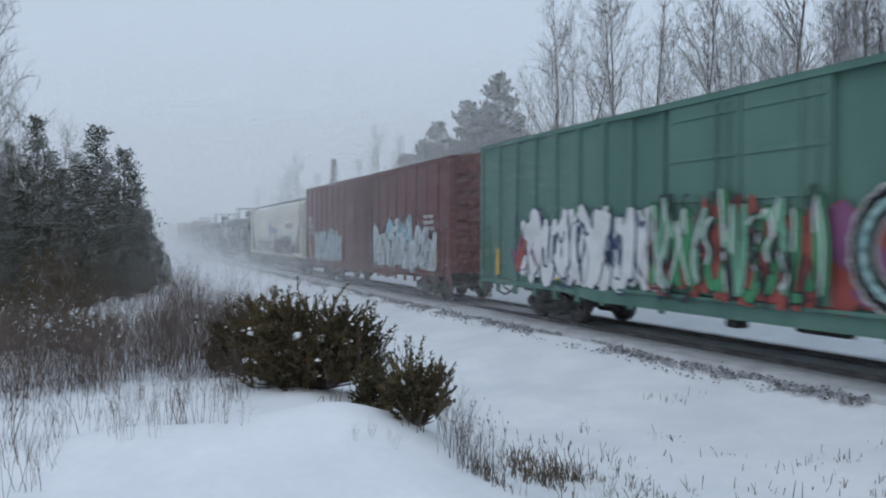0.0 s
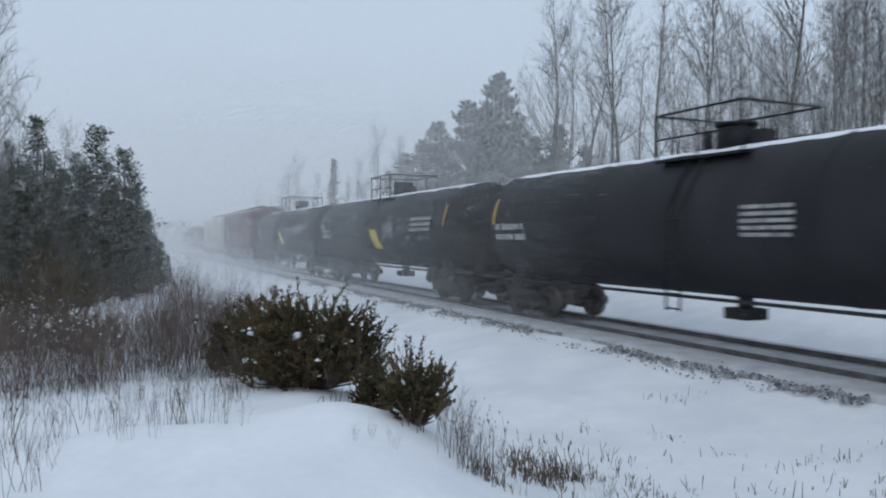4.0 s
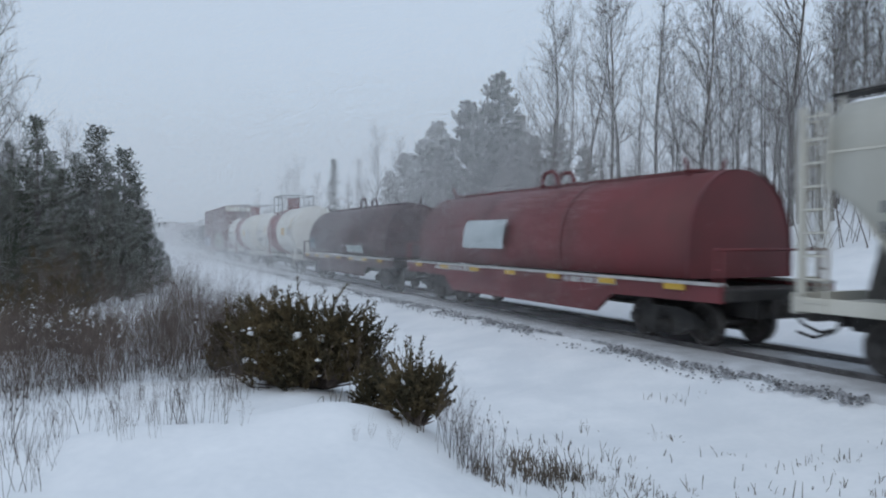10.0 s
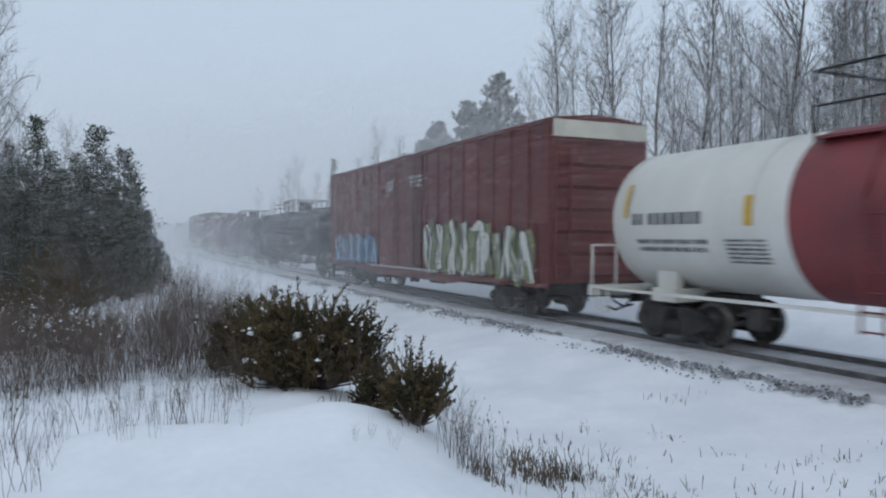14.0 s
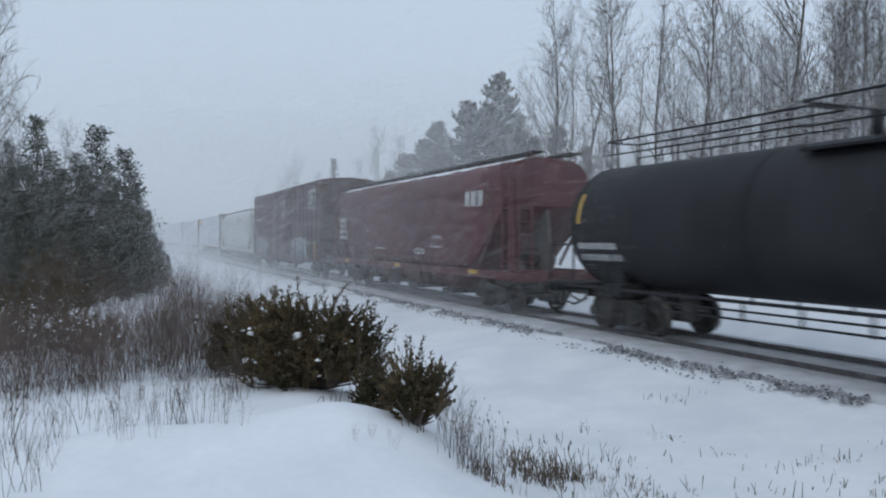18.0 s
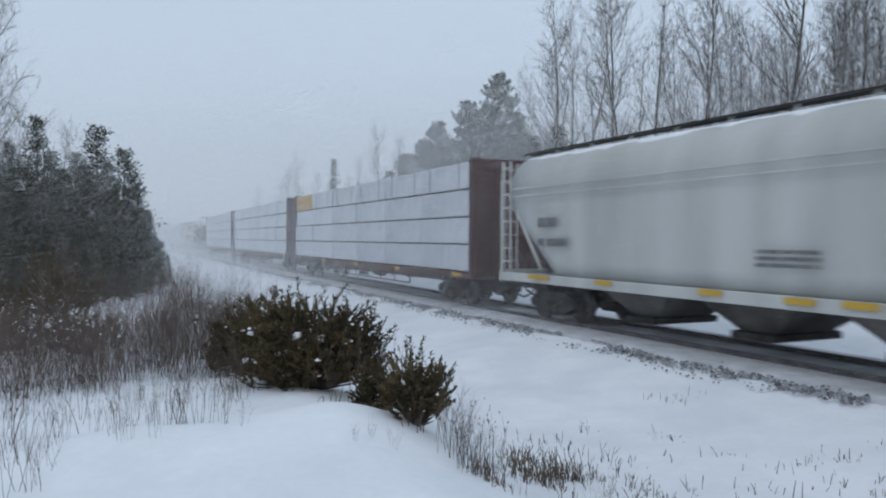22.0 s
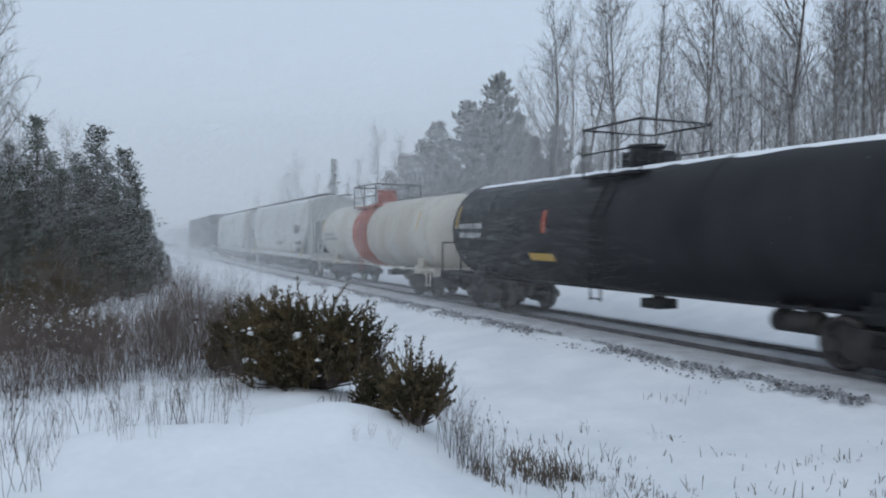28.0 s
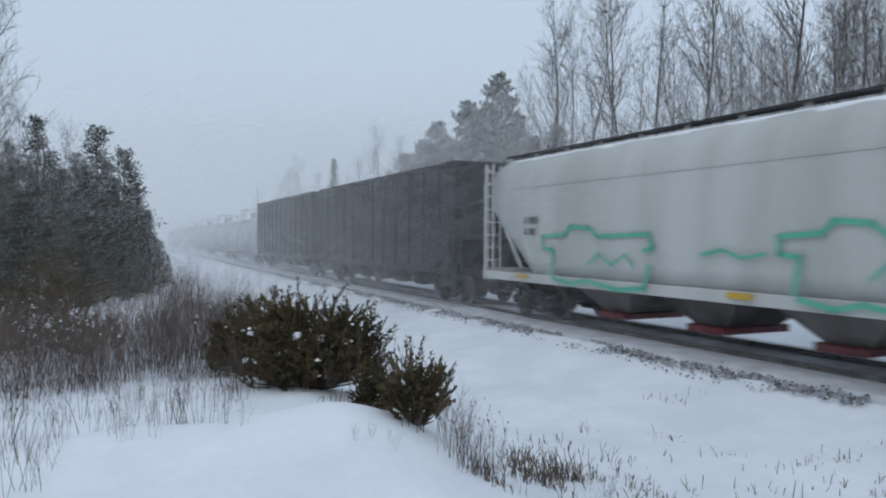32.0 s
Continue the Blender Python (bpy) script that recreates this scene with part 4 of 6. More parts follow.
def centre_beam(front, rear, label, wood=False, seed=1):
    car, h = wagon("centerbeam_flatcar", front, rear, label, "flatcar")
    rng = random.Random(seed)
    bm = bmesh.new()
    box(bm, -h, h, -1.45, 1.45, 0.98, 1.1, 0.01)
    part("deck", bm, M_BROWN, car)
    for y in (-1.42, 1.42):
        bm = bmesh.new()
        prof = [(-h, 1.1), (-h, 0.90), (-h * 0.7, 0.90), (-h * 0.6, 0.82), (h * 0.6, 0.82), (h * 0.7, 0.90), (h, 0.90), (h, 1.1)]
        loft(bm, [[(x, y - 0.04, z) for x, z in prof], [(x, y + 0.04, z) for x, z in prof]], smooth=False)
        part("side_sill", bm, M_RUST, car)
        bm = bmesh.new()
        tube(bm, (-h * 0.55, y, 0.5), (h * 0.55, y, 0.5), 0.022, n=5)
        for k in range(9):
            x = -h * 0.55 + h * 1.1 * k / 8
            tube(bm, (x, y, 0.5), (x, y, 0.84), 0.022, n=5)
            box(bm, x - 0.13, x + 0.13, y - 0.09, y + 0.09, 0.72, 0.86)
        part("winch_rail", bm, M_RUST, car, "row of tie-down winches")
    for x, f in ((h, 1), (-h, -1)):
        bm = bmesh.new()
        box(bm, x - f * 0.12 - 0.12, x - f * 0.12 + 0.12, -1.5, 1.5, 0.9, 4.72, 0.015)
        for y in (-1.3, -0.65, 0, 0.65, 1.3):
            box(bm, x + f * 0.03 - 0.05, x + f * 0.03 + 0.05, y - 0.08, y + 0.08, 0.95, 4.65)
        part("bulkhead", bm, M_BROWN, car, "dark red-brown end bulkhead")
    bm = bmesh.new()
    box(bm, -h + 0.2, h - 0.2, -0.1, 0.1, 4.5, 4.68)
    for k in range(13):
        x = -h + 0.4 + (2 * h - 0.8) * k / 12
        box(bm, x - 0.08, x + 0.08, -0.06, 0.06, 1.1, 4.6)
    part("centre_beam", bm, M_BROWN, car)
    for k in range(5):
        shared("reflector", M_YELLOW, car, bm_reflector_flat, -h + 1.2 + (2 * h - 2.4) * k / 4, -1.475, 0.95, 0, "yellow reflective strip")
    n = 6
    span = (2 * h - 0.56) / n
    for lay in range(4):
        for k in range(n):
            for y in (-0.80, 0.80):
                x = -h + 0.28 + span * (k + 0.5)
                raw = wood and lay == 3 and k == 0
                z = 1.142 + lay * 0.885
                p = shared("lumber_pack", M_WOOD if raw else M_WRAP, car, bm_pack, x + rng.uniform(-0.02, 0.02), y + rng.uniform(-0.03, 0.03), z, rng.uniform(-0.25, 0.25), "bare yellow lumber bundle" if raw else "lumber bundle in pale plastic wrap")
                p.scale = ((span - 0.03) / 3.86, 1, 1)
                for dx in (-1.2, 1.2):
                    shared("dunnage", M_WOOD, p, bm_dunnage, dx, 0, 0.004)
                if lay == 3 and y < 0:
                    for dx in (-0.3 * span, 0.3 * span):
                        st = shared("strap", M_DARKLET, p, bm_strap, dx, 0, 0)
    bm = bmesh.new()
    box(bm, -h + 0.3, h - 0.3, -0.3, 0.3, 0.6, 1.0)
    part("underframe", bm, M_UNDER, car)
    brakes(car)
    ends(car, h)
    for x in (h - 2.4, -h + 2.4):
        truck(car, x)
    return car, h


def coal_hopper(front, rear, label):
    car, h = wagon("open_hopper", front, rear, label, "open hopper")
    bm = bmesh.new()
    top = 4.72
    for f in (-1, 1):
        box(bm, -h, h, f * 1.5 - 0.04, f * 1.5 + 0.04, 1.1, top)
    box(bm, -h - 0.02, -h + 0.06, -1.46, 1.46, 2.2, top)
    box(bm, h - 0.06, h + 0.02, -1.46, 1.46, 2.2, top)
    part("body", bm, M_COAL, car)
    for f in (-1, 1):
        bm = bmesh.new()
        box(bm, -h - 0.05, h + 0.05, f * 1.55 - 0.07, f * 1.55 + 0.07, top - 0.12, top + 0.02)
        part("top_rail", bm, M_COAL, car)
        bm = bmesh.new()
        box(bm, -h, h, f * 1.55 - 0.06, f * 1.55 + 0.06, 0.98, 1.22)
        part("side_sill", bm, M_COAL, car)
        for k in range(13):
            bm = bmesh.new()
            x = -h + 0.1 + (2 * h - 0.2) * k / 12
            box(bm, x - 0.06, x + 0.06, f * 1.58 - 0.05, f * 1.58 + 0.05, 1.2, top - 0.1)
            part("side_post", bm, M_COAL, car)
    bm = bmesh.new()
    n = 30
    rings = []
    rng = random.Random(int(front))
    for k in range(n + 1):
        x = -h + 0.1 + (2 * h - 0.2) * k / n
        c = top - 0.35 + 0.25 * math.sin(k / n * math.pi) + rng.uniform(-0.05, 0.05)
        rings.append([(x, y, c - 0.28 * (y / 1.45) ** 2 + rng.uniform(-0.03, 0.03)) for y in (-1.45, -0.9, -0.4, 0, 0.4, 0.9, 1.45)])
    loft(bm, rings, close=False)
    part("load", bm, M_COAL, car, "dark load dusted at the top")
    for k in range(4):
        m = -h + 3.9 + (2 * h - 7.8) * (k + 0.5) / 4
        w = (2 * h - 7.8) / 8 - 0.08
        bm = bmesh.new()
        loft(bm, [[(m - 0.35, -0.8, 0.4), (m + 0.35, -0.8, 0.4), (m + 0.35, 0.8, 0.4), (m - 0.35, 0.8, 0.4)], [(m - w, -1.4, 1.2), (m + w, -1.4, 1.2), (m + w, 1.4, 1.2), (m - w, 1.4, 1.2)]], smooth=False)
        bmesh.ops.recalc_face_normals(bm, faces=bm.faces)
        part("discharge_bay", bm, M_COAL, car)
    for x, f in ((h, 1), (-h, -1)):
        bm = bmesh.new()
        loft(bm, [[(x, -1.45, 2.25), (x, 1.45, 2.25), (x, 1.45, 2.15), (x, -1.45, 2.15)], [(x - f * 2.6, -1.45, 1.2), (x - f * 2.6, 1.45, 1.2), (x - f * 2.6, 1.45, 1.1), (x - f * 2.6, -1.45, 1.1)]], smooth=False)
        bmesh.ops.recalc_face_normals(bm, faces=bm.faces)
        part("slope_sheet", bm, M_COAL, car)
        shared("ladder", M_COAL, car, bm_ladder_short, x - f * 0.35, -1.6, 1.2)
        for y in (-1.45, 1.45):
            bm = bmesh.new()
            box(bm, x - f * 0.08 - 0.06, x - f * 0.08 + 0.06, y - 0.05, y + 0.05, 1.0, 2.3)
            part("corner_post", bm, M_COAL, car)
    for f in (-1, 1):
        bm = bmesh.new()
        box(bm, f * (h - 1.75) - 1.65, f * (h - 1.75) + 1.65, -0.35, 0.35, 0.62, 1.1)
        part("draft_sill", bm, M_UNDER, car)
    ends(car, h)
    for x in (h - 1.9, -h + 1.9):
        truck(car, x)
    return car, h

# ---- the train, front to rear ----
def make_train():
    # green boxcar
    c, h, y = boxcar(291.6, 271.6, M_GREEN, "green boxcar covered in graffiti along its lower side", posts=20, doors=(-1.7, 2.0))
    graffiti(c, -7.9, -7.1, 1.1, 2.3, y - 0.001, 11, "red graffiti behind white letters", ("red",), "purple", n=1)
    graffiti(c, -7.6, -1.9, 1.0, 3.0, y, 1, "white graffiti with navy outlines", ("white",), "navy", glow="white", n=10, fat=0.2, edge=0.1, scrawl=2)
    graffiti(c, -2.2, 2.0, 1.0, 3.05, y - 0.12, 3, "green graffiti with dark outlines on red", ("green", "mint", "green"), "ink", glow="red", shine="white", n=13, fat=0.24, edge=0.06, scrawl=3)
    graffiti(c, 1.9, 8.6, 1.0, 3.0, y - 0.004, 4, "red and purple graffiti", ("purple", "pink"), "red", glow="red", n=6, fat=0.22, edge=0.08, scrawl=0)
    for width, off, material, label in ((0.46, 0.070, M_LETTER, "white edge of a round shape"), (0.34, 0.077, M_BLACK, "black round shape"), (0.12, 0.084, M_SPRAYT, "teal filling of a round shape")):
        for cx in (3.2, 5.0):
            bm = bmesh.new()
            stroke(bm, [(cx + 0.62 * math.cos(a * 0.35), 2.05 + 0.78 * math.sin(a * 0.35)) for a in range(19)], width, y - off)
            part("graffiti", bm, material, c, label)
    letters(c, h - 3.2, h - 1.4, 3.6, 2, 0.28, y, seed=2)
    # red boxcar
    c, h, y = boxcar(269.4, 250.1, M_RED, "weathered red boxcar with silver graffiti", top=5.1, posts=19, doors=(-1.3, 1.7))
    graffiti(c, -7.6, -2.6, 1.0, 2.65, y, 5, "silver outlined graffiti", ("silver", "faded"), "pewter", glow="silver", shine="sky", n=9, fat=0.18, drips=2, edge=0.07)
    graffiti(c, 2.1, 8.6, 1.0, 2.5, y, 6, "silver outlined graffiti", ("silver",), "pewter", glow="silver", shine="white", n=10, fat=0.2, edge=0.07)
    graffiti(c, 4.0, 6.4, 2.2, 3.0, y - 0.03, 66, "pale blue peak of the graffiti", ("silver",), "pewter", glow="sky", n=2, edge=0.08)
    letters(c, -h + 0.7, -h + 1.7, 3.1, 3, 0.22, y, seed=3)
    letters(c, h - 2.2, h - 1.2, 2.9, 3, 0.12, y, seed=4)
    # cream hopper with blue diamond
    c, h, y = covered_hopper(248.8, 231.0, M_CREAM, "cream covered hopper with a blue diamond emblem and graffiti", bulge=1.0)
    bm = bmesh.new()
    for a, b in ((0.66, 0.50),):
        for q in range(4):
            c0, c1 = q * math.tau / 4, (q + 1) * math.tau / 4
            bm.faces.new([bm.verts.new((-0.5 + e * 1.05 * math.sin(t), y - 0.012, 2.8 + e * 1.05 * math.cos(t))) for e, t in ((a, c0), (a, c1), (b, c1), (b, c0))])
    for dx, dz in ((0, 0.22), (0.22, 0), (0, -0.22), (-0.22, 0)):
        bm.faces.new([bm.verts.new((-0.5 + dx + 0.12 * math.sin(t), y - 0.012, 2.8 + dz + 0.12 * math.cos(t))) for t in (0, math.tau / 4, math.tau / 2, math.tau * 3 / 4)])
    part("emblem", bm, M_BLUE, c, "blue diamond emblem")
    bm = bmesh.new()
    for x0 in (0.4, 0.98, 1.56):
        stroke(bm, [(x0 + 0.12, 2.68), (x0 + 0.2, 2.68)], 0.3, y - 0.012)
    part("emblem", bm, M_BLUE, c, "plain blue blocks")
    graffiti(c, -5.4, 0.4, 1.15, 2.15, y - 0.008, 7, "faded orange and teal graffiti", ("faded", "rust", "sky", "faded"), "faded", shine="orange", n=14, fat=0.16, edge=0.04, scrawl=3)
    graffiti(c, 1.3, 6.3, 1.1, 2.3, y - 0.008, 8, "orange and blue bubble graffiti", ("blue", "orange", "sky", "red", "yellow"), "ink", n=13, fat=0.22, edge=0.06, scrawl=3)
    letters(c, -7.9, -6.9, 2.75, 2, 0.18, y - 0.012, M_DARKLET, 5)
    letters(c, 4.6, 6.4, 3.0, 3, 0.06, y - 0.012, M_DARKLET, 6)
    # three black tank wagons
    for k, fr in enumerate((229.4, 210.45, 191.5)):
        c, h, r, zc = tank_wagon(fr, fr - 17.6, M_BLACK, "black tank wagon with snow on its barrel" if k < 2 else "black tank wagon with a yellow placard panel", r=1.56, zc=2.56)
        tank_letters(c, r, zc, h - 4.2, h - 2.2, 2.85, 3, 0.11, M_LETTER, 10 + k)
        tank_letters(c, r, zc, -h + 1.2, -h + 2.9, 2.45, 2, 0.16, M_LETTER, 14 + k)
        tank_letters(c, r, zc, 1.6, 2.8, 2.75, 5, 0.07, M_LETTER, 18 + k)
        if k:
            tank_patch(c, r, zc, 0.3, 1.15, 1.75, 2.55, M_LEMON, "placard", "yellow slanted panel", -0.4)
    # red hopper
    c, h, y = covered_hopper(172.7, 155.0, M_MAROON, "dark red covered hopper with pale lettering", zt=4.7, bulge=0.7, ribs=0, snow=True)
    letters(c, 6.0, 7.7, 3.2, 1, 0.46, y + 0.02, seed=21, label="large pale lettering shapes")
    letters(c, -6.9, -5.6, 2.9, 4, 0.16, y, seed=22)
    letters(c, -1.0, 1.0, 1.75, 2, 0.08, y, seed=23)
    # cream hopper with tag
    c, h, y = covered_hopper(152.8, 133.2, M_CREAM, "cream covered hopper with thin brown tags", zt=4.65, bulge=1.0, gates=M_COILRED)
    bm = bmesh.new()
    pts = [(-5.7 + k * 0.27, 2.0 + (0.48 if k % 2 else 0.0) - 0.012 * k + 0.07 * (k % 3)) for k in range(19)]
    stroke(bm, pts, 0.06, y - 0.02)
    pts = [(-5.2 + k * 0.24, 1.5 + (0.25 if k % 3 == 1 else 0.0)) for k in range(14)] + [(-1.7, 1.5), (-1.1, 1.85), (-0.5, 1.95), (0.1, 1.8), (0.6, 1.4)]
    stroke(bm, pts, 0.055, y - 0.02)
    part("graffiti", bm, M_SPRAYB, c, "thin brown sprayed scrawl")
    bm = bmesh.new()
    box(bm, 4.0, 5.7, y - 0.02, y - 0.012, 1.4, 2.15)
    part("graffiti", bm, M_BLUEP, c, "faded blue painted rectangle")
    bm = bmesh.new()
    stroke(bm, [(2.0, 1.6), (2.1, 1.9), (2.5, 1.7), (2.9, 2.0), (3.2, 1.65)], 0.22, y - 0.02)
    part("graffiti", bm, M_SPRAYT, c, "faint teal scrawl")
    letters(c, -8.2, -7.5, 2.6, 2, 0.18, y - 0.012, M_DARKLET, 25)
    # coil wagons
    c, h = coil_wagon(131.6, 115.9, M_COILRED, "coil wagon with a red rounded hood", 31)
    tank_patch(c, 1.6, 2.05, -3.0, -0.4, 1.9, 2.75, SPRAY["silver"], "graffiti", "silver graffiti patch")
    c, h = coil_wagon(114.1, 99.5, M_COILDARK, "coil wagon with a dark maroon rounded hood", 33)
    tank_patch(c, 1.5, 2.05, -h + 1.4, -h + 2.5, 1.6, 2.2, SPRAY["dusk"], "graffiti", "pale graffiti patch")
    tank_patch(c, 1.5, 2.05, 1.0, 3.4, 1.5, 1.85, SPRAY["faded"], "graffiti", "pale sprayed scrawl")
    # white tank wagons with a dark red band
    for k, (fr, re) in enumerate(((97.1, 83.1), (81.0, 67.0))):
        c, h, r, zc = tank_wagon(fr, re, M_WHITE, "white tank wagon with a dark red band round its middle", r=1.55, zc=2.62, platform=(-1.5, 1.3), dome=0.7, rail_top=1.15, band=(-1.65, 1.5), band_mat=M_BAND, snow=False)
        tank_letters(c, r, zc, -h + 1.3, -h + 3.4, 2.5, 1, 0.24, M_DARKLET, 40 + k)
        tank_letters(c, r, zc, -h + 1.4, -h + 3.5, 2.1, 2, 0.09, M_DARKLET, 42 + k)
        tank_letters(c, r, zc, -h + 3.9, -h + 4.9, 2.15, 6, 0.045, M_DARKLET, 44 + k)
        tank_patch(c, r, zc, 3.2, 4.1, 2.35, 2.8, M_YELLOW, "placard", "yellow square placard")
        tank_patch(c, r, zc, 5.1, 6.1, 2.3, 2.85, M_GREYPANEL, "placard", "grey data panel")
        tank_patch(c, r, zc, -h + 4.4, -h + 4.6, 2.45, 3.0, M_YELLOW, "reflector", "yellow reflective strip")
    # red boxcar with blue and white graffiti
    c, h, y = boxcar(65.0, 44.8, M_RED, "dark red boxcar with a pale end panel and graffiti", top=5.5, posts=20, doors=(-2.3, 1.7), plate=True)
    graffiti(c, -9.0, -3.0, 1.05, 2.4, y, 51, "blue graffiti with orange edges", ("sky", "blue"), "navy", glow="blue", shine="orange", n=11, fat=0.18, drips=1, edge=0.07)
    graffiti(c, 2.1, 6.6, 0.95, 2.75, y, 52, "ivory and olive graffiti", ("ivory", "olive"), "ink", glow="ivory", n=9, fat=0.16, edge=0.1)
    graffiti(c, 6.5, 9.4, 0.95, 2.7, y, 53, "ivory and black graffiti", ("ivory", "olive"), "ink", glow="olive", shine="white", n=5, fat=0.17, edge=0.1)
    letters(c, -1.8, -0.9, 4.35, 3, 0.08, y - 0.04, seed=54)
    letters(c, 0.7, 1.9, 4.4, 3, 0.1, y - 0.04, seed=55)
    # two long black tank wagons
    for k, (fr, re) in enumerate(((43.0, 24.4), (22.6, 4.0))):
        hh = h_of(fr, re)
        c, h, r, zc = tank_wagon(fr, re, M_BLACK, "long black tank wagon with a rooftop walkway and low rails", r=1.5, zc=2.5, platform=(-2.3, 0.6), hi_plat=(-hh + 0.8, -2.6), low_rail=1, snow=False, rail_top=0.85)
        tank_letters(c, r, zc, -h + 0.9, -h + 2.6, 1.95, 2, 0.15, M_LETTER, 60 + k)
        tank_letters(c, r, zc, h - 4.0, h - 2.6, 2.7, 5, 0.09, M_LETTER, 62 + k)
        tank_patch(c, r, zc, 0.6, 1.4, 1.75, 1.98, M_YELLOW, "placard", "yellow label")
    # maroon hopper
    c, h, y = covered_hopper(1.9, -16.0, M_MAROON, "maroon covered hopper with pale lettering", zt=4.7, bulge=0.7, snow=True)
    letters(c, 6.0, 7.7, 3.2, 1, 0.46, y + 0.02, seed=65, label="large pale lettering shapes")
    letters(c, -7.7, -6.5, 2.95, 4, 0.16, y, seed=66)
    bm = bmesh.new()
    stroke(bm, [(3.4, 1.9), (3.4, 2.25), (4.2, 2.25), (4.2, 1.9), (3.4, 1.9)], 0.06, y - 0.01)
    part("lettering", bm, M_LETTER, c, "pale framed number panel")
    letters(c, -2.6, -1.2, 1.75, 1, 0.07, y, seed=68)
    letters(c, 1.8, 2.8, 1.75, 2, 0.07, y, seed=69)
    # brown boxcar
    c, h, y = boxcar(-18.4, -38.4, M_BROWN, "dark brown boxcar with bold white emblem and graffiti", top=5.45, posts=20, doors=(-3.0, 2.4))
    bm = bmesh.new()
    lw = 0.14
    stroke(bm, [(7.5, 4.1), (7.5, 4.75), (8.2, 4.75), (8.2, 4.1), (7.5, 4.1)], lw, y - 0.012)
    stroke(bm, [(8.45, 4.1), (8.45, 4.75), (9.05, 4.75), (9.05, 4.1)], lw, y - 0.012)
    part("emblem", bm, M_LETTER, c, "bold white line emblem")
    letters(c, 7.4, 9.1, 3.78, 1, 0.13, y, seed=71)
    letters(c, -1.6, -0.8, 4.3, 6, 0.07, y - 0.05, seed=72)
    letters(c, 0.7, 1.9, 4.4, 6, 0.09, y - 0.05, seed=73)
    letters(c, -9.4, -8.6, 2.75, 2, 0.2, y, seed=74)
    graffiti(c, -8.8, -4.6, 1.0, 2.3, y, 75, "faded blue and brown graffiti", ("dusk", "teal"), "rust", glow="dusk", n=9, fat=0.16, edge=0.06, drips=1, scrawl=2)
    graffiti(c, 2.9, 7.3, 0.95, 2.3, y, 76, "pale blue outlined graffiti", ("sky", "rust"), "maroon", glow="dusk", shine="white", n=10, fat=0.16, edge=0.08, scrawl=3)
    # light grey hopper
    c, h, y = covered_hopper(-40.0, -60.6, M_GREYW, "light grey covered hopper with yellow reflectors", zt=4.65, bulge=0.5, bays=4)
    for z in (3.35, 3.55):
        bm = bmesh.new()
        box(bm, -h + 0.8, h - 0.8, y - 0.01, y + 0.02, z, z + 0.035)
        part("side_seam", bm, M_GREYW, c)
    letters(c, -8.1, -7.0, 2.5, 1, 0.24, y, M_DARKLET, 81)
    letters(c, -8.1, -6.6, 2.0, 1, 0.2, y, M_DARKLET, 82)
    letters(c, -0.9, 0.5, 1.95, 3, 0.07, y, M_DARKLET, 83)
    for x in (-8.3, -5.3, -2.0, 1.1):
        shared("reflector", M_YELLOW, c, bm_reflector_flat, x, -1.6, 1.12, 0, "yellow reflective strip")
    # lumber wagons
    centre_beam(-62.4, -86.5, "centerbeam flatcar loaded with pale wrapped lumber, one bundle bare", True, 91)
    centre_beam(-88.6, -112.4, "centerbeam flatcar loaded with pale wrapped lumber", False, 92)
    centre_beam(-114.4, -138.5, "centerbeam flatcar loaded with pale wrapped lumber", False, 93)
    # black tank
    c, h, r, zc = tank_wagon(-140.7, -158.0, M_BLACK, "black tank wagon with an orange strip and railed platform", r=1.52, zc=2.45, rail_top=1.2, platform=(-1.3, 0.9))
    tank_letters(c, r, zc, -h + 1.2, -h + 2.8, 2.5, 2, 0.16, M_LETTER, 101)
    tank_patch(c, r, zc, -3.4, -2.2, 1.6, 1.8, M_YELLOW, "placard", "yellow strip label")
    tank_patch(c, r, zc, -2.55, -2.35, 2.35, 2.95, M_ORANGE, "reflector", "orange reflective strip")
    # stained white tank with orange band
    c, h, r, zc = tank_wagon(-159.2, -174.4, M_CHALK, "stained white tank wagon with an orange-red band", r=1.45, zc=2.4, platform=(-2.6, 0.5), dome=0.5, rail_top=1.0, band=(-1.7, 0.4), band_mat=M_ORANGE, snow=False)
    tank_letters(c, r, zc, -h + 1.2, -h + 3.4, 2.3, 2, 0.12, M_DARKLET, 103)
    tank_patch(c, r, zc, 3.2, 3.8, 1.7, 2.0, M_GREYPANEL, "placard", "grey data panel")
    # two grey-cream hoppers
    c, h, y = covered_hopper(-175.7, -196.0, M_GREYW, "dusty light grey covered hopper", zt=4.65, bulge=1.0, bays=4)
    letters(c, -h + 1.4, -h + 2.4, 2.6, 2, 0.2, y - 0.012, M_DARKLET, 105)
    letters(c, h - 4.2, h - 2.6, 2.9, 6, 0.05, y - 0.012, M_DARKLET, 106)
    letters(c, h - 2.9, h - 2.2, 1.8, 1, 0.22, y - 0.012, M_DARKLET, 107)
    bm = bmesh.new()
    for x in (-7.3, -4.9, -1.4, 2.0, 5.3, 8.1):
        stroke(bm, [(x, 1.95), (x, 1.45), (x + 0.5, 1.36)], 0.09, y - 0.014)
    part("lettering", bm, M_YELLOW, c, "faded yellow corner marks")
    letters(c, 6.6, 7.9, 1.75, 2, 0.22, y - 0.012, M_DARKLET, 110)
    letters(c, 1.2, 3.0, 1.85, 2, 0.07, y - 0.012, M_DARKLET, 111)
    c, h, y = covered_hopper(-198.0, -218.1, M_GREYW, "dusty light grey covered hopper with green outlined graffiti", zt=4.65, bulge=1.0, bays=4, gates=M_COILRED)
    bm = bmesh.new()
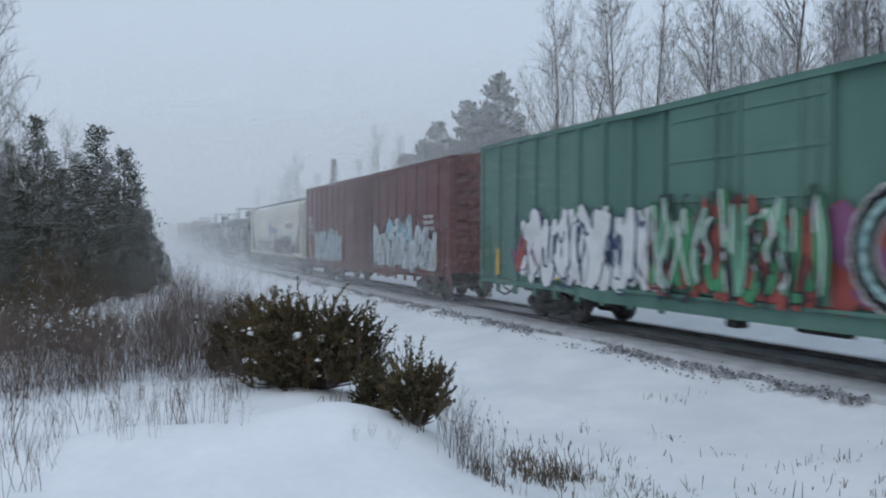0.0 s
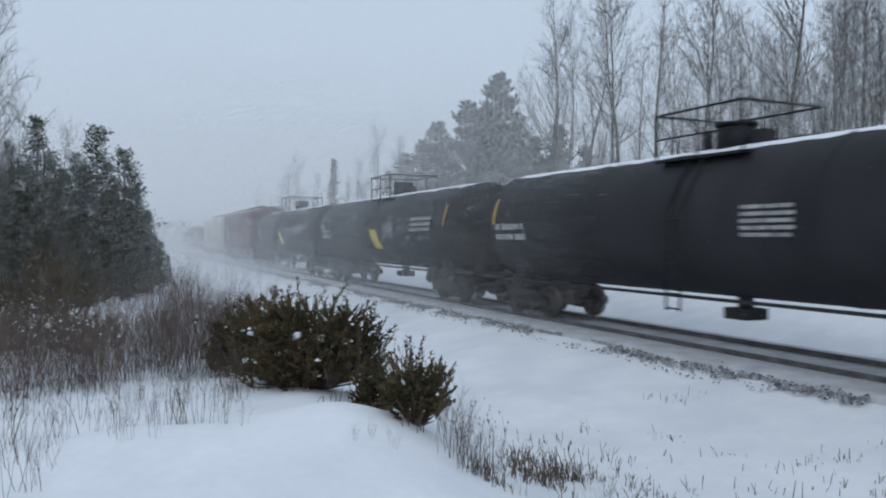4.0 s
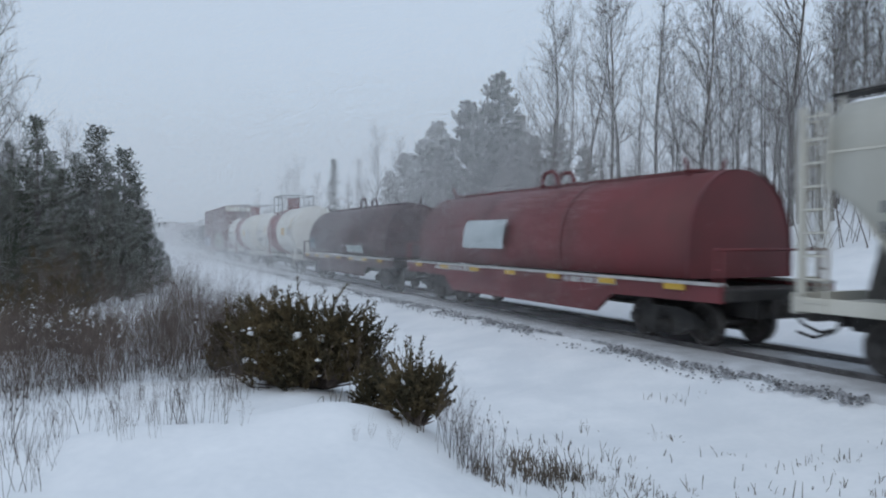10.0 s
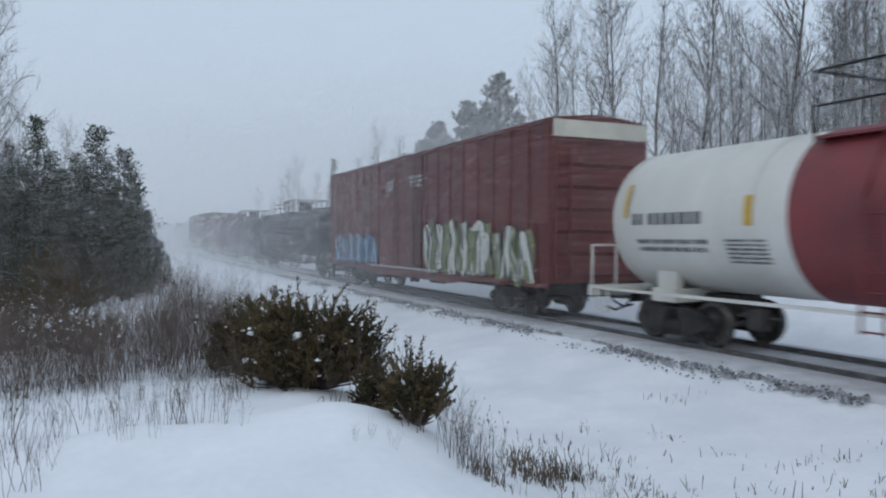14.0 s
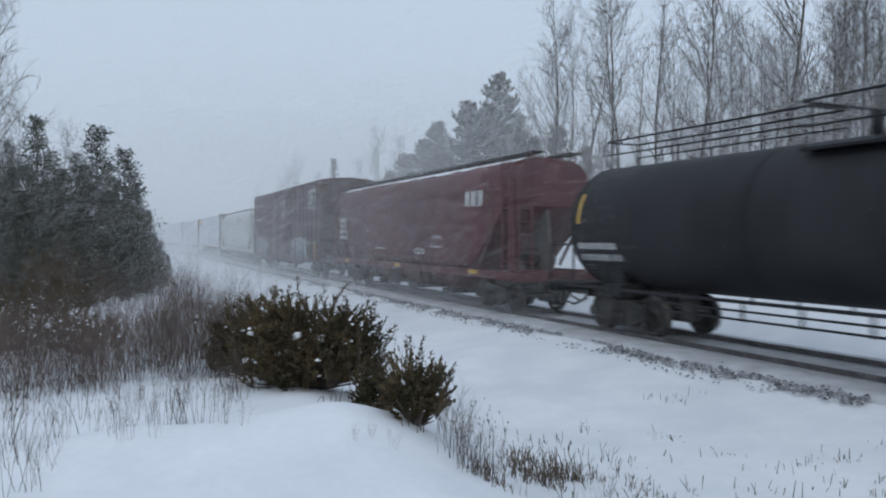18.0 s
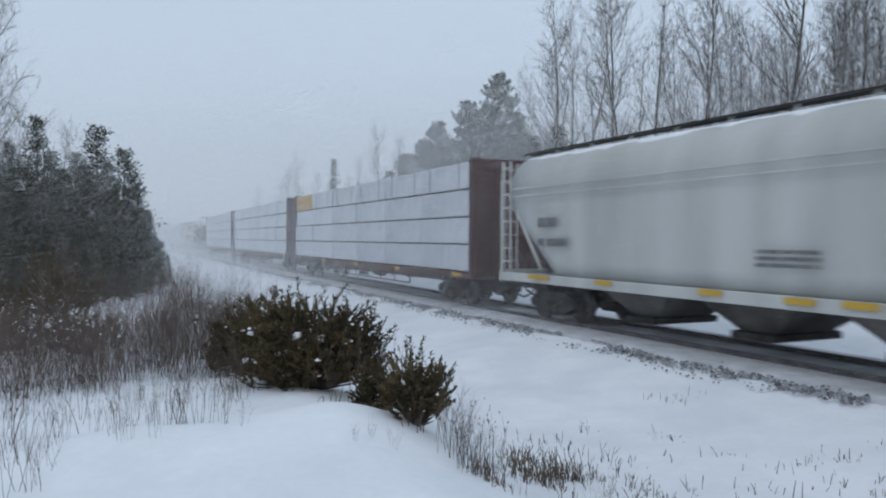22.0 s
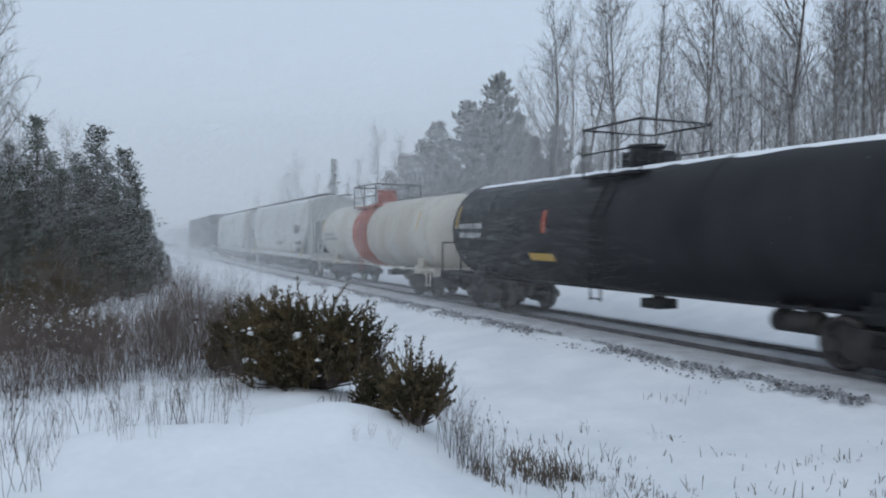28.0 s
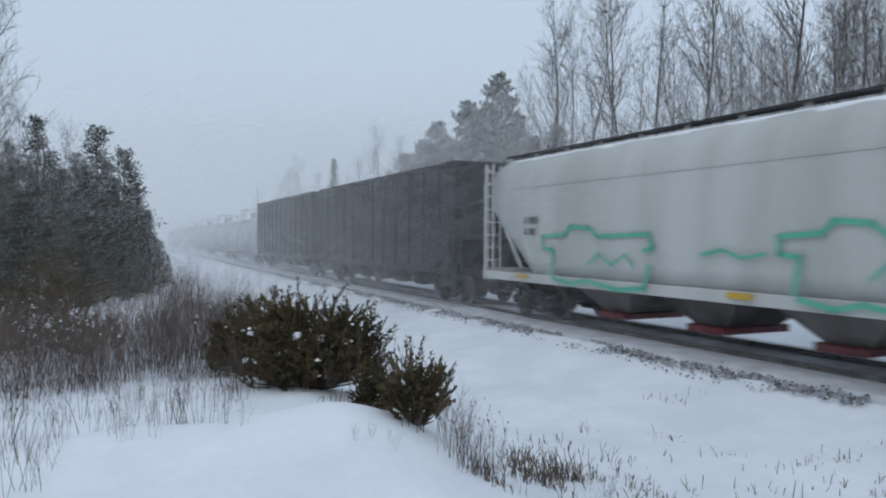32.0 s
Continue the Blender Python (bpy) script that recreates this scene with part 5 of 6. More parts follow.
    for x0, k in ((-6.2, 1.25), (1.2, 1.05)):
        q = [(0, 1.3), (0.1, 1.9), (-0.3, 1.95), (-0.3, 2.25), (0.5, 2.3), (0.7, 2.5), (1.3, 2.45), (1.6, 2.25), (3.0, 2.3), (3.1, 2.0), (2.9, 1.95)]
        stroke(bm, [(x0 + a * k, b) for a, b in q], 0.1, y - 0.02)
        stroke(bm, [(x0 + a * k, b) for a, b in ((0.1, 1.2), (0.7, 1.08), (1.2, 1.2), (2.2, 1.05), (2.9, 1.15), (3.0, 1.6))], 0.1, y - 0.02)
        stroke(bm, [(x0 + a * k, b) for a, b in ((1.3, 1.6), (1.6, 1.85), (2.0, 1.6), (2.4, 1.85), (2.6, 1.6))], 0.06, y - 0.02)
    stroke(bm, [(-0.9, 1.9), (-0.4, 2.0), (0.1, 1.85), (0.6, 1.95)], 0.07, y - 0.02)
    part("graffiti", bm, M_SPRAYG, c, "green outline graffiti")
    letters(c, -7.5, -6.7, 2.6, 2, 0.18, y - 0.012, M_DARKLET, 108)
    letters(c, 8.0, 8.6, 1.75, 1, 0.25, y - 0.012, M_DARKLET, 109)
    # black open hoppers
    coal_hopper(-219.8, -236.7, "black open hopper with ribbed sides and a dark load")
    coal_hopper(-238.2, -255.3, "black open hopper with ribbed sides and a dark load")
    # pale tank wagons
    for k in range(5):
        fr = -257.2 - k * 19.2
        tank_wagon(fr, fr - 17.4, M_SILVER, "pale grey tank wagon with a railed platform", r=1.5, zc=2.4)


def h_of(front, rear):
    return (front - rear) / 2


make_train()


# ---- ground, track ----
def graded(lo, hi, dense_lo, dense_hi, step, grow=1.13):
    """Even steps in the middle, growing outwards."""
    mid = list(np.arange(dense_lo, dense_hi + 1e-6, step))
    a, d = dense_hi, step
    while a < hi:
        d *= grow
        a += d
        mid.append(a)
    a, d = dense_lo, step
    pre = []
    while a > lo:
        d *= grow
        a -= d
        pre.append(a)
    return np.array(pre[::-1] + mid)


def sheet(name, xs, ys, zfun, material):
    gx, gy = np.meshgrid(xs, ys)
    z = zfun(gx.ravel(), gy.ravel())
    v = np.column_stack([gx.ravel(), gy.ravel(), z])
    nx, ny = len(xs), len(ys)
    i = np.arange((nx - 1) * (ny - 1))
    a = (i // (nx - 1)) * nx + i % (nx - 1)
    f = np.column_stack([a, a + 1, a + nx + 1, a + nx])
    me = bpy.data.meshes.new(name)
    me.from_pydata(v.tolist(), [], f.tolist())
    me.polygons.foreach_set("use_smooth", [True] * len(me.polygons))
    me.materials.append(material)
    return new(name, me)


ground = sheet("ground", graded(-2600, 2600, -14, 16, 0.2), graded(-2600, 2600, 3, 34, 0.2, 1.09), height, M_SNOW)
tagged(ground, "snow-covered ground with drifts and a raised bank", "snow", kind="structure")


def swept(name, prof, s0, s1, step, material, close=True):
    """A section (side, z) carried along the track."""
    ss = np.arange(s0, s1, step)
    vs, fs = [], []
    n = len(prof)
    for s in ss:
        for side, z in prof:
            x, y, _ = on_track(s, side)
            vs.append((x, y, z))
    for i in range(len(ss) - 1):
        for k in range(n if close else n - 1):
            fs.append((i * n + k, i * n + (k + 1) % n, (i + 1) * n + (k + 1) % n, (i + 1) * n + k))
    me = bpy.data.meshes.new(name)
    me.from_pydata(vs, [], fs)
    me.materials.append(material)
    bm = bmesh.new()
    bm.from_mesh(me)
    bmesh.ops.recalc_face_normals(bm, faces=bm.faces)
    bm.to_mesh(me)
    bm.free()
    return new(name, me)


bed = swept("track_bed", [(-2.3, -0.28), (-1.75, -0.13), (-0.9, -0.10), (0, -0.12), (0.9, -0.10), (1.7, -0.11), (2.15, -0.22)], -600, 400, 2.0, M_BED, False)
tagged(bed, "gravel track bed dusted with grey snow", "track bed", kind="structure")
for f, nm in ((1, "rail"), (-1, "rail")):
    prof = [(f * 0.7175 - 0.07 + 0.035, -0.175 + 0.0), (f * 0.7175 - 0.02 + 0.035, -0.14), (f * 0.7175 - 0.02 + 0.035, -0.05), (f * 0.7175, -0.035), (f * 0.7175, 0.0), (f * 0.7175 + 0.07, 0.0), (f * 0.7175 + 0.07, -0.035), (f * 0.7175 + 0.05, -0.05), (f * 0.7175 + 0.05, -0.14), (f * 0.7175 + 0.1, -0.175)]
    r = swept(nm, prof, -600, 400, 2.0, M_RAIL)
    tagged(r, "dark steel running rail", "rail", kind="structure")


class Soup:
    """Vertices and faces gathered for one mesh."""

    def __init__(self):
        self.v, self.f = [], []

    def tube(self, a, b, r0, r1, n=4):
        a, b = Vector(a), Vector(b)
        w = b - a
        if w.length < 1e-6:
            return
        w.normalize()
        u = w.cross(Vector((0.31, 0.2, 0.93)))
        u = u.normalized() if u.length > 1e-3 else w.cross(Vector((1, 0, 0))).normalized()
        t = w.cross(u)
        o = len(self.v)
        for c, r in ((a, r0), (b, r1)):
            for k in range(n):
                self.v.append(tuple(c + (u * math.cos(k * math.tau / n) + t * math.sin(k * math.tau / n)) * r))
        for k in range(n):
            self.f.append((o + k, o + (k + 1) % n, o + n + (k + 1) % n, o + n + k))

    def leaf(self, c, along, across, l, w):
        """A narrow pointed blade with a fold."""
        c = Vector(c)
        o = len(self.v)
        mid = c + along * l * 0.5
        up = along.cross(across).normalized() * w * 0.25
        self.v += [tuple(c), tuple(mid + across * w / 2 - up), tuple(c + along * l), tuple(mid - across * w / 2 - up), tuple(mid + up)]
        self.f += [(o, o + 1, o + 4), (o + 1, o + 2, o + 4), (o + 2, o + 3, o + 4), (o + 3, o, o + 4)]

    def blade(self, c, along, across, l, w):
        """A flat pointed blade."""
        c = Vector(c)
        o = len(self.v)
        mid = c + along * l * 0.5
        self.v += [tuple(c), tuple(mid + across * w / 2), tuple(c + along * l), tuple(mid - across * w / 2)]
        self.f += [(o, o + 1, o + 2), (o, o + 2, o + 3)]

    def make(self, name, material, parent=None, label=""):
        me = bpy.data.meshes.new(name)
        me.from_pydata(self.v, [], self.f)
        me.materials.append(material)
        ob = new(name, me)
        ob.parent = parent
        return tagged(ob, label)


# ballast stones showing through along the shoulder
def ballast():
    rng = random.Random(5)
    sp = Soup()
    for k in range(5600):
        s = 13 - abs(rng.gauss(0, 1)) * 24 if rng.random() < 0.6 else rng.uniform(-70, 13)
        d = rng.gauss(2.12, 0.13) if rng.random() < 0.88 else rng.uniform(1.9, 2.6)
        if bumps(np.array([s]), np.array([d * 3]), 1.1, 8)[0] < -0.4:
            continue
        x, y, _ = on_track(s, d)
        z = ground_z_fast(d) + rng.uniform(-0.01, 0.02)
        q = rng.uniform(0.018, 0.042)
        o = len(sp.v)
        tw = rng.uniform(0, math.tau)
        for a in range(5):
            e = q * rng.uniform(0.7, 1.2)
            sp.v.append((x + e * math.cos(tw + a * math.tau / 5), y + e * math.sin(tw + a * math.tau / 5), z))
        for a in range(5):
            e = q * rng.uniform(0.35, 0.7)
            sp.v.append((x + e * math.cos(tw + a * math.tau / 5), y + e * math.sin(tw + a * math.tau / 5), z + q * rng.uniform(0.6, 1.0)))
        for a in range(5):
            sp.f.append((o + a, o + (a + 1) % 5, o + 5 + (a + 1) % 5, o + 5 + a))
        sp.f.append(tuple(o + 5 + a for a in range(5)))
    tagged(sp.make("ballast_stones", M_STONE), "grey ballast stones showing through the snow beside the track", "gravel", kind="stuff")


def ground_z_fast(d):
    return float(np.interp(d, [1.75, 2.35, 2.5, 3.4], [-0.11, -0.2, -0.25, -0.42]))


ballast()


# ---- vegetation ----
def bare_tree(seed, tall, lower=0.3, r=0.14, fine=2):
    """A straight slender stem with many rising side limbs and a fine net of twigs."""
    rng = random.Random(seed)
    tree = new("bare_tree")
    tagged(tree, "tall bare deciduous tree with a straight trunk and fine twigs", "tree", "bare trees of the wood")
    sp, tw = Soup(), Soup()

    def twig(p, w, length, rr, depth):
        for k in range(3):
            w = (w + Vector((rng.gauss(0, 0.16), rng.gauss(0, 0.16), rng.gauss(0.10, 0.08)))).normalized()
            e = p + w * (length / 3)
            (sp if depth > 1 else tw).tube(p, e, rr, rr * 0.75, 4 if depth > 1 else 3)
            p, rr = e, rr * 0.75
            if depth:
                for _ in range(2 if depth > 1 else rng.randint(1, 2)):
                    a, t = rng.uniform(0, math.tau), rng.uniform(0.45, 0.95)
                    u = w.cross(Vector((math.cos(a), math.sin(a), 0.3))).normalized()
                    twig(p, (w * math.cos(t) + u * math.sin(t)).normalized(), length * rng.uniform(0.32, 0.6), max(0.0085, rr * 0.6), depth - 1)

    p, w = Vector((0, 0, -0.3)), Vector((rng.gauss(0, 0.03), rng.gauss(0, 0.03), 1)).normalized()
    n = 22
    for k in range(n):
        f = k / n
        w = (w + Vector((rng.gauss(0, 0.035), rng.gauss(0, 0.035), 0.08))).normalized()
        e = p + w * (tall * 0.97 / n)
        r1 = max(0.012, r * (0.955 if f < 0.5 else 0.86))
        sp.tube(p, e, r, r1, 7)
        p, r = e, r1
        if f > lower:
            for _ in range(rng.randint(1, 2) if f < 0.55 else 2):
                a, t = rng.uniform(0, math.tau), rng.uniform(0.55, 1.05) * (1.1 - 0.4 * f)
                d = Vector((math.cos(a) * math.sin(t), math.sin(a) * math.sin(t), math.cos(t)))
                twig(p, d, tall * rng.uniform(0.12, 0.27) * (1.12 - 0.6 * f), max(0.017, r * 0.42), fine)
    twig(p, w, tall * 0.08, 0.014, fine)
    sp.make("trunk", M_BARK, tree)
    tw.make("twig_crown", M_BARK, tree)
    return tree


def conifer(seed, tall, width, label, name="conifer", gap=0.0, group="conifers", flat=0.25):
    """Trunk and whorls of rising sprays of fine scaly foliage."""
    rng = random.Random(seed)
    tree = new(name)
    tagged(tree, label, "tree", group)
    sp, lf = Soup(), Soup()
    sp.tube((0, 0, -0.3), (0, 0, tall * 0.97), 0.02 * tall, 0.01, 7)
    levels = int(tall * 4.0)
    for k in range(levels):
        f = k / levels
        z = tall * (0.03 + 0.96 * f)
        rad = width / 2 * (1 - f) ** 0.75 * rng.uniform(0.7, 1.15) + 0.07
        for b in range(rng.randint(6, 8)):
            if rng.random() < gap:
                continue
            a = rng.uniform(0, math.tau)
            q = rad * rng.uniform(0.6, 1.15)
            d = Vector((math.cos(a), math.sin(a), rng.uniform(-0.15, 0.45))).normalized()
            tip = Vector((0, 0, z)) + d * q
            sp.tube((0, 0, z), tip, 0.010 + 0.004 * q, 0.004, 3)
            for _ in range(int(14 + q * 44)):
                t = rng.uniform(0.2, 1.06)
                sag = 0.05 + 0.06 * t
                c = Vector((0, 0, z)) + d * q * t + Vector((rng.gauss(0, sag), rng.gauss(0, sag), rng.gauss(0, sag)))
                al = (d * 0.6 + Vector((rng.gauss(0, 0.5), rng.gauss(0, 0.5), rng.gauss(flat, 0.45)))).normalized()
                ac = al.cross(Vector((rng.gauss(0, 0.6), rng.gauss(0, 0.6), 1))).normalized()
                lf.blade(c, al, ac, rng.uniform(0.09, 0.21), rng.uniform(0.03, 0.07))
    sp.make("trunk", M_BARK, tree)
    lf.make("crown", M_NEEDLE, tree)
    return tree


def pine(seed, tall):
    """White pine: rising limbs that end in plumes of long needles, with an uneven outline."""
    rng = random.Random(seed)
    tree = new("pine_tree")
    tagged(tree, "tall dark pine with layered plumes of needles", "tree", "conifers")
    sp, lf = Soup(), Soup()
    sp.tube((0, 0, -0.3), (0.2, 0, tall * 0.96), 0.26, 0.04, 8)
    for k in range(34):
        f = k / 34
        z = tall * (0.16 + 0.81 * f)
        rad = 3.3 * (1 - f) ** 0.52 * rng.uniform(0.75, 1.1) + 0.2
        for b in range(6):
            a = rng.uniform(0, math.tau)
            d = Vector((math.cos(a), math.sin(a), rng.uniform(0.25, 0.75))).normalized()
            q = rad * rng.uniform(0.65, 1.15)
            root = Vector((0.2 * f, 0, z))
            sp.tube(root, root + d * q, 0.045, 0.015, 4)
            for j in range(int(3 + q * 2.6)):
                t = rng.uniform(0.3, 1.05)
                tuft = root + d * q * t + Vector((rng.gauss(0, 0.22), rng.gauss(0, 0.22), rng.gauss(0.1, 0.12))) * t
                way = (d * 0.8 + Vector((rng.gauss(0, 0.35), rng.gauss(0, 0.35), 0.55))).normalized()
                for _ in range(26):
                    al = (way + Vector((rng.gauss(0, 0.42), rng.gauss(0, 0.42), rng.gauss(0, 0.36)))).normalized()
                    ac = al.cross(Vector((rng.gauss(0, 1), rng.gauss(0, 1), rng.gauss(0, 1)))).normalized()
                    lf.blade(tuft + way * rng.uniform(-0.2, 0.15), al, ac, rng.uniform(0.22, 0.46), rng.uniform(0.035, 0.07))
    sp.make("trunk", M_BARK, tree)
    lf.make("crown", M_NEEDLE, tree)
    return tree


def brush(seed, tall, n, spread, material, label, name="bare_shrub", group="bare shrubs", r=0.006, fork=2, heads=0.0, lean=0.22):
    """A clump of thin bare stems, forked above, some with dry heads."""
    rng = random.Random(seed)
    sp = Soup()

    def stem(p, w, length, rr, depth):
        seg = 3 if depth else 2
        for k in range(seg):
            w = (w + Vector((rng.gauss(0, 0.1), rng.gauss(0, 0.1), 0.04))).normalized()
            e = p + w * length / seg
            sp.tube(p, e, rr, rr * 0.75, 3)
            p, rr = e, rr * 0.75
            if depth and k:
                for _ in range(2):
                    a = rng.uniform(0, math.tau)
                    d = (w + Vector((math.cos(a), math.sin(a), 0.3)) * rng.uniform(0.3, 0.7)).normalized()
                    stem(p, d, length * rng.uniform(0.3, 0.55), rr * 0.75, depth - 1)
        if heads and rng.random() < heads:
            sp.tube(p - w * 0.012, p + w * 0.02, 0.011, 0.005, 5)

    for _ in range(n):
        a, q = rng.uniform(0, math.tau), spread * math.sqrt(rng.random())
        w = Vector((rng.gauss(0, lean), rng.gauss(0, lean), 1)).normalized()
        sp.tube((0, 0, -0.25), (q * math.cos(a), q * math.sin(a), -0.11), r * 1.2, r, 3)
        stem(Vector((q * math.cos(a), q * math.sin(a), -0.12)), w, tall * rng.uniform(0.55, 1.0) + 0.1, r * rng.uniform(0.7, 1.3), fork)
    ob = sp.make(name, material)
    return tagged(ob, label, "shrub", group)


def stalks(sp, rng, x, y, tall, n, spread):
    """Adds a tuft of stiff dry stalks sticking out of the snow at (x, y)."""
    foot = ground_z(x, y) - 0.08
    for _ in range(n):
        a, q = rng.uniform(0, math.tau), spread * math.sqrt(rng.random())
        px, py = x + q * math.cos(a), y + q * math.sin(a)
        p = Vector((px, py, foot))
        w = Vector((rng.gauss(0, 0.2), rng.gauss(0, 0.2), 1)).normalized()
        l = tall * rng.uniform(0.25, 1.0) ** 1.3 + 0.09
        m = p + w * l * 0.6
        g = rng.uniform(0.7, 1.4)
        sp.tube(p, m, 0.0046 * g, 0.0040 * g, 4)
        w = (w + Vector((rng.gauss(0, 0.12), rng.gauss(0, 0.12), 0))).normalized()
        if rng.random() < 0.6:
            sp.tube(m, m + w * l * 0.4, 0.0045 * g, 0.002 * g, 4)
        if rng.random() < 0.25:
            sp.leaf(m, (w + Vector((rng.gauss(0, 0.8), rng.gauss(0, 0.8), 0.2))).normalized(), Vector((rng.gauss(0, 1), rng.gauss(0, 1), 0.1)).normalized(), l * 0.5, 0.012)


def juniper(seed, w, d, tall, label, n=900, name="juniper_bush", flecks=0):
    """A wide evergreen: leaning limbs with upright sprays of fine foliage, and flecks of snow on it."""
    rng = random.Random(seed)
    bush = new(name)
    tagged(bush, label, "bush", "evergreen bushes")
    sp, lf, sn = Soup(), Soup(), Soup()
    lobes = [(rng.uniform(-0.4, 0.4) * w, rng.uniform(-0.4, 0.4) * d, rng.uniform(0.75, 1.12)) for _ in range(7)]
    for k in range(n):
        a = rng.uniform(0, math.tau)
        q = math.sqrt(rng.random())
        x, y = math.cos(a) * q * w / 2, math.sin(a) * q * d / 2
        near = min(lobes, key=lambda o: (o[0] - x) ** 2 + (o[1] - y) ** 2)
        top = tall * (1 - 0.38 * q ** 3) * near[2] * rng.uniform(0.6, 1.0)
        z = top * rng.uniform(0.03, 1.0) ** 0.7
        c = Vector((x, y, z))
        if rng.random() < 0.25:
            sp.tube((x * 0.3, y * 0.3, 0), c, 0.012, 0.004, 4)
        ax = Vector((x / w * 1.4 + rng.gauss(0, 0.4), y / d * 1.4 + rng.gauss(0, 0.4), 0.8)).normalized()
        reach_out = rng.uniform(0.12, 0.26) if z < 0.75 * top else rng.uniform(0.16, 0.36)
        for _k in range(52):
            t = rng.uniform(0, reach_out)
            al = (ax + Vector((rng.gauss(0, 0.55), rng.gauss(0, 0.55), rng.gauss(0, 0.4)))).normalized()
            ac = al.cross(Vector((rng.gauss(0, 1), rng.gauss(0, 1), rng.gauss(0, 1)))).normalized()
            lf.blade(c + ax * t, al, ac, rng.uniform(0.03, 0.075), rng.uniform(0.009, 0.02))
        if k < flecks:
            e = rng.uniform(0.008, 0.028)
            c = c + ax * reach_out * 0.8
            o = len(sn.v)
            sn.v += [tuple(c + Vector(u) * e * rng.uniform(0.6, 1.4)) for u in ((1.5, 0, 0), (0, 1.3, 0.1), (-1.5, 0, 0), (0, -1.3, 0), (0, 0, 0.8), (0, 0, -0.4))]
            sn.f += [(o + i, o + j, o + 4) for i, j in ((0, 1), (1, 2), (2, 3), (3, 0))] + [(o + j, o + i, o + 5) for i, j in ((0, 1), (1, 2), (2, 3), (3, 0))]
    sp.make("stem", M_TWIG, bush)
    lf.make("foliage", M_JUNIPER, bush)
    if flecks:
        tagged(sn.make("snow_dusting", M_SNOW, bush, "small flecks of snow on the sprays"), kind="stuff")
    return bush


def snow_lump(parent, x, y, z, a, b, seed):
    """A small cushion of snow caught on the foliage."""
    rng = random.Random(seed)
    bm = bmesh.new()
    bmesh.ops.create_icosphere(bm, subdivisions=2, radius=1)
    for v in bm.verts:
        k = 1 + 0.75 * noise.noise(v.co * 1.9 + Vector((seed * 3.1, 0, 0)))
        v.co = Vector((v.co.x * a * k, v.co.y * a * 0.7 * k, v.co.z * b * k))
    for f in bm.faces:
        f.smooth = True
    o = part("snow_clump", bm, M_SNOW, parent, "clump of snow caught on the twigs")
    o.location = (x, y, z)


def at(x, y, turn=0.0, size=1.0, dz=0.0):
    return pose(x, y, ground_z(x, y) + dz, 0, 0, turn) @ Matrix.Diagonal((size, size, size, 1))


def spot(px, far):
    """The place far metres ahead, on the bearing px of a 1568-wide view."""
    return (px - 784) / 1322.0 * far, far


def reach(py, far):
    """Height seen at py from the eye."""
    return 2.19 + (422 - py) / 1322.0 * far


class Stand:
    """Plants copies of prototypes by turns; the first use moves the prototype itself."""

    def __init__(self, kinds, tall):
        self.kinds, self.tall, self.used, self.n = kinds, tall, [False] * len(kinds), 0

    def plant(self, x, y, turn, tall=None, size=1.0, which=None):
        k = self.n % len(self.kinds) if which is None else which
        self.n += 1
        m = at(x, y, turn, tall / self.tall[k] if tall else size)
        if self.used[k]:
            return copy_thing(self.kinds[k], m)
        self.used[k] = True
        self.kinds[k].matrix_basis = m
        return self.kinds[k]


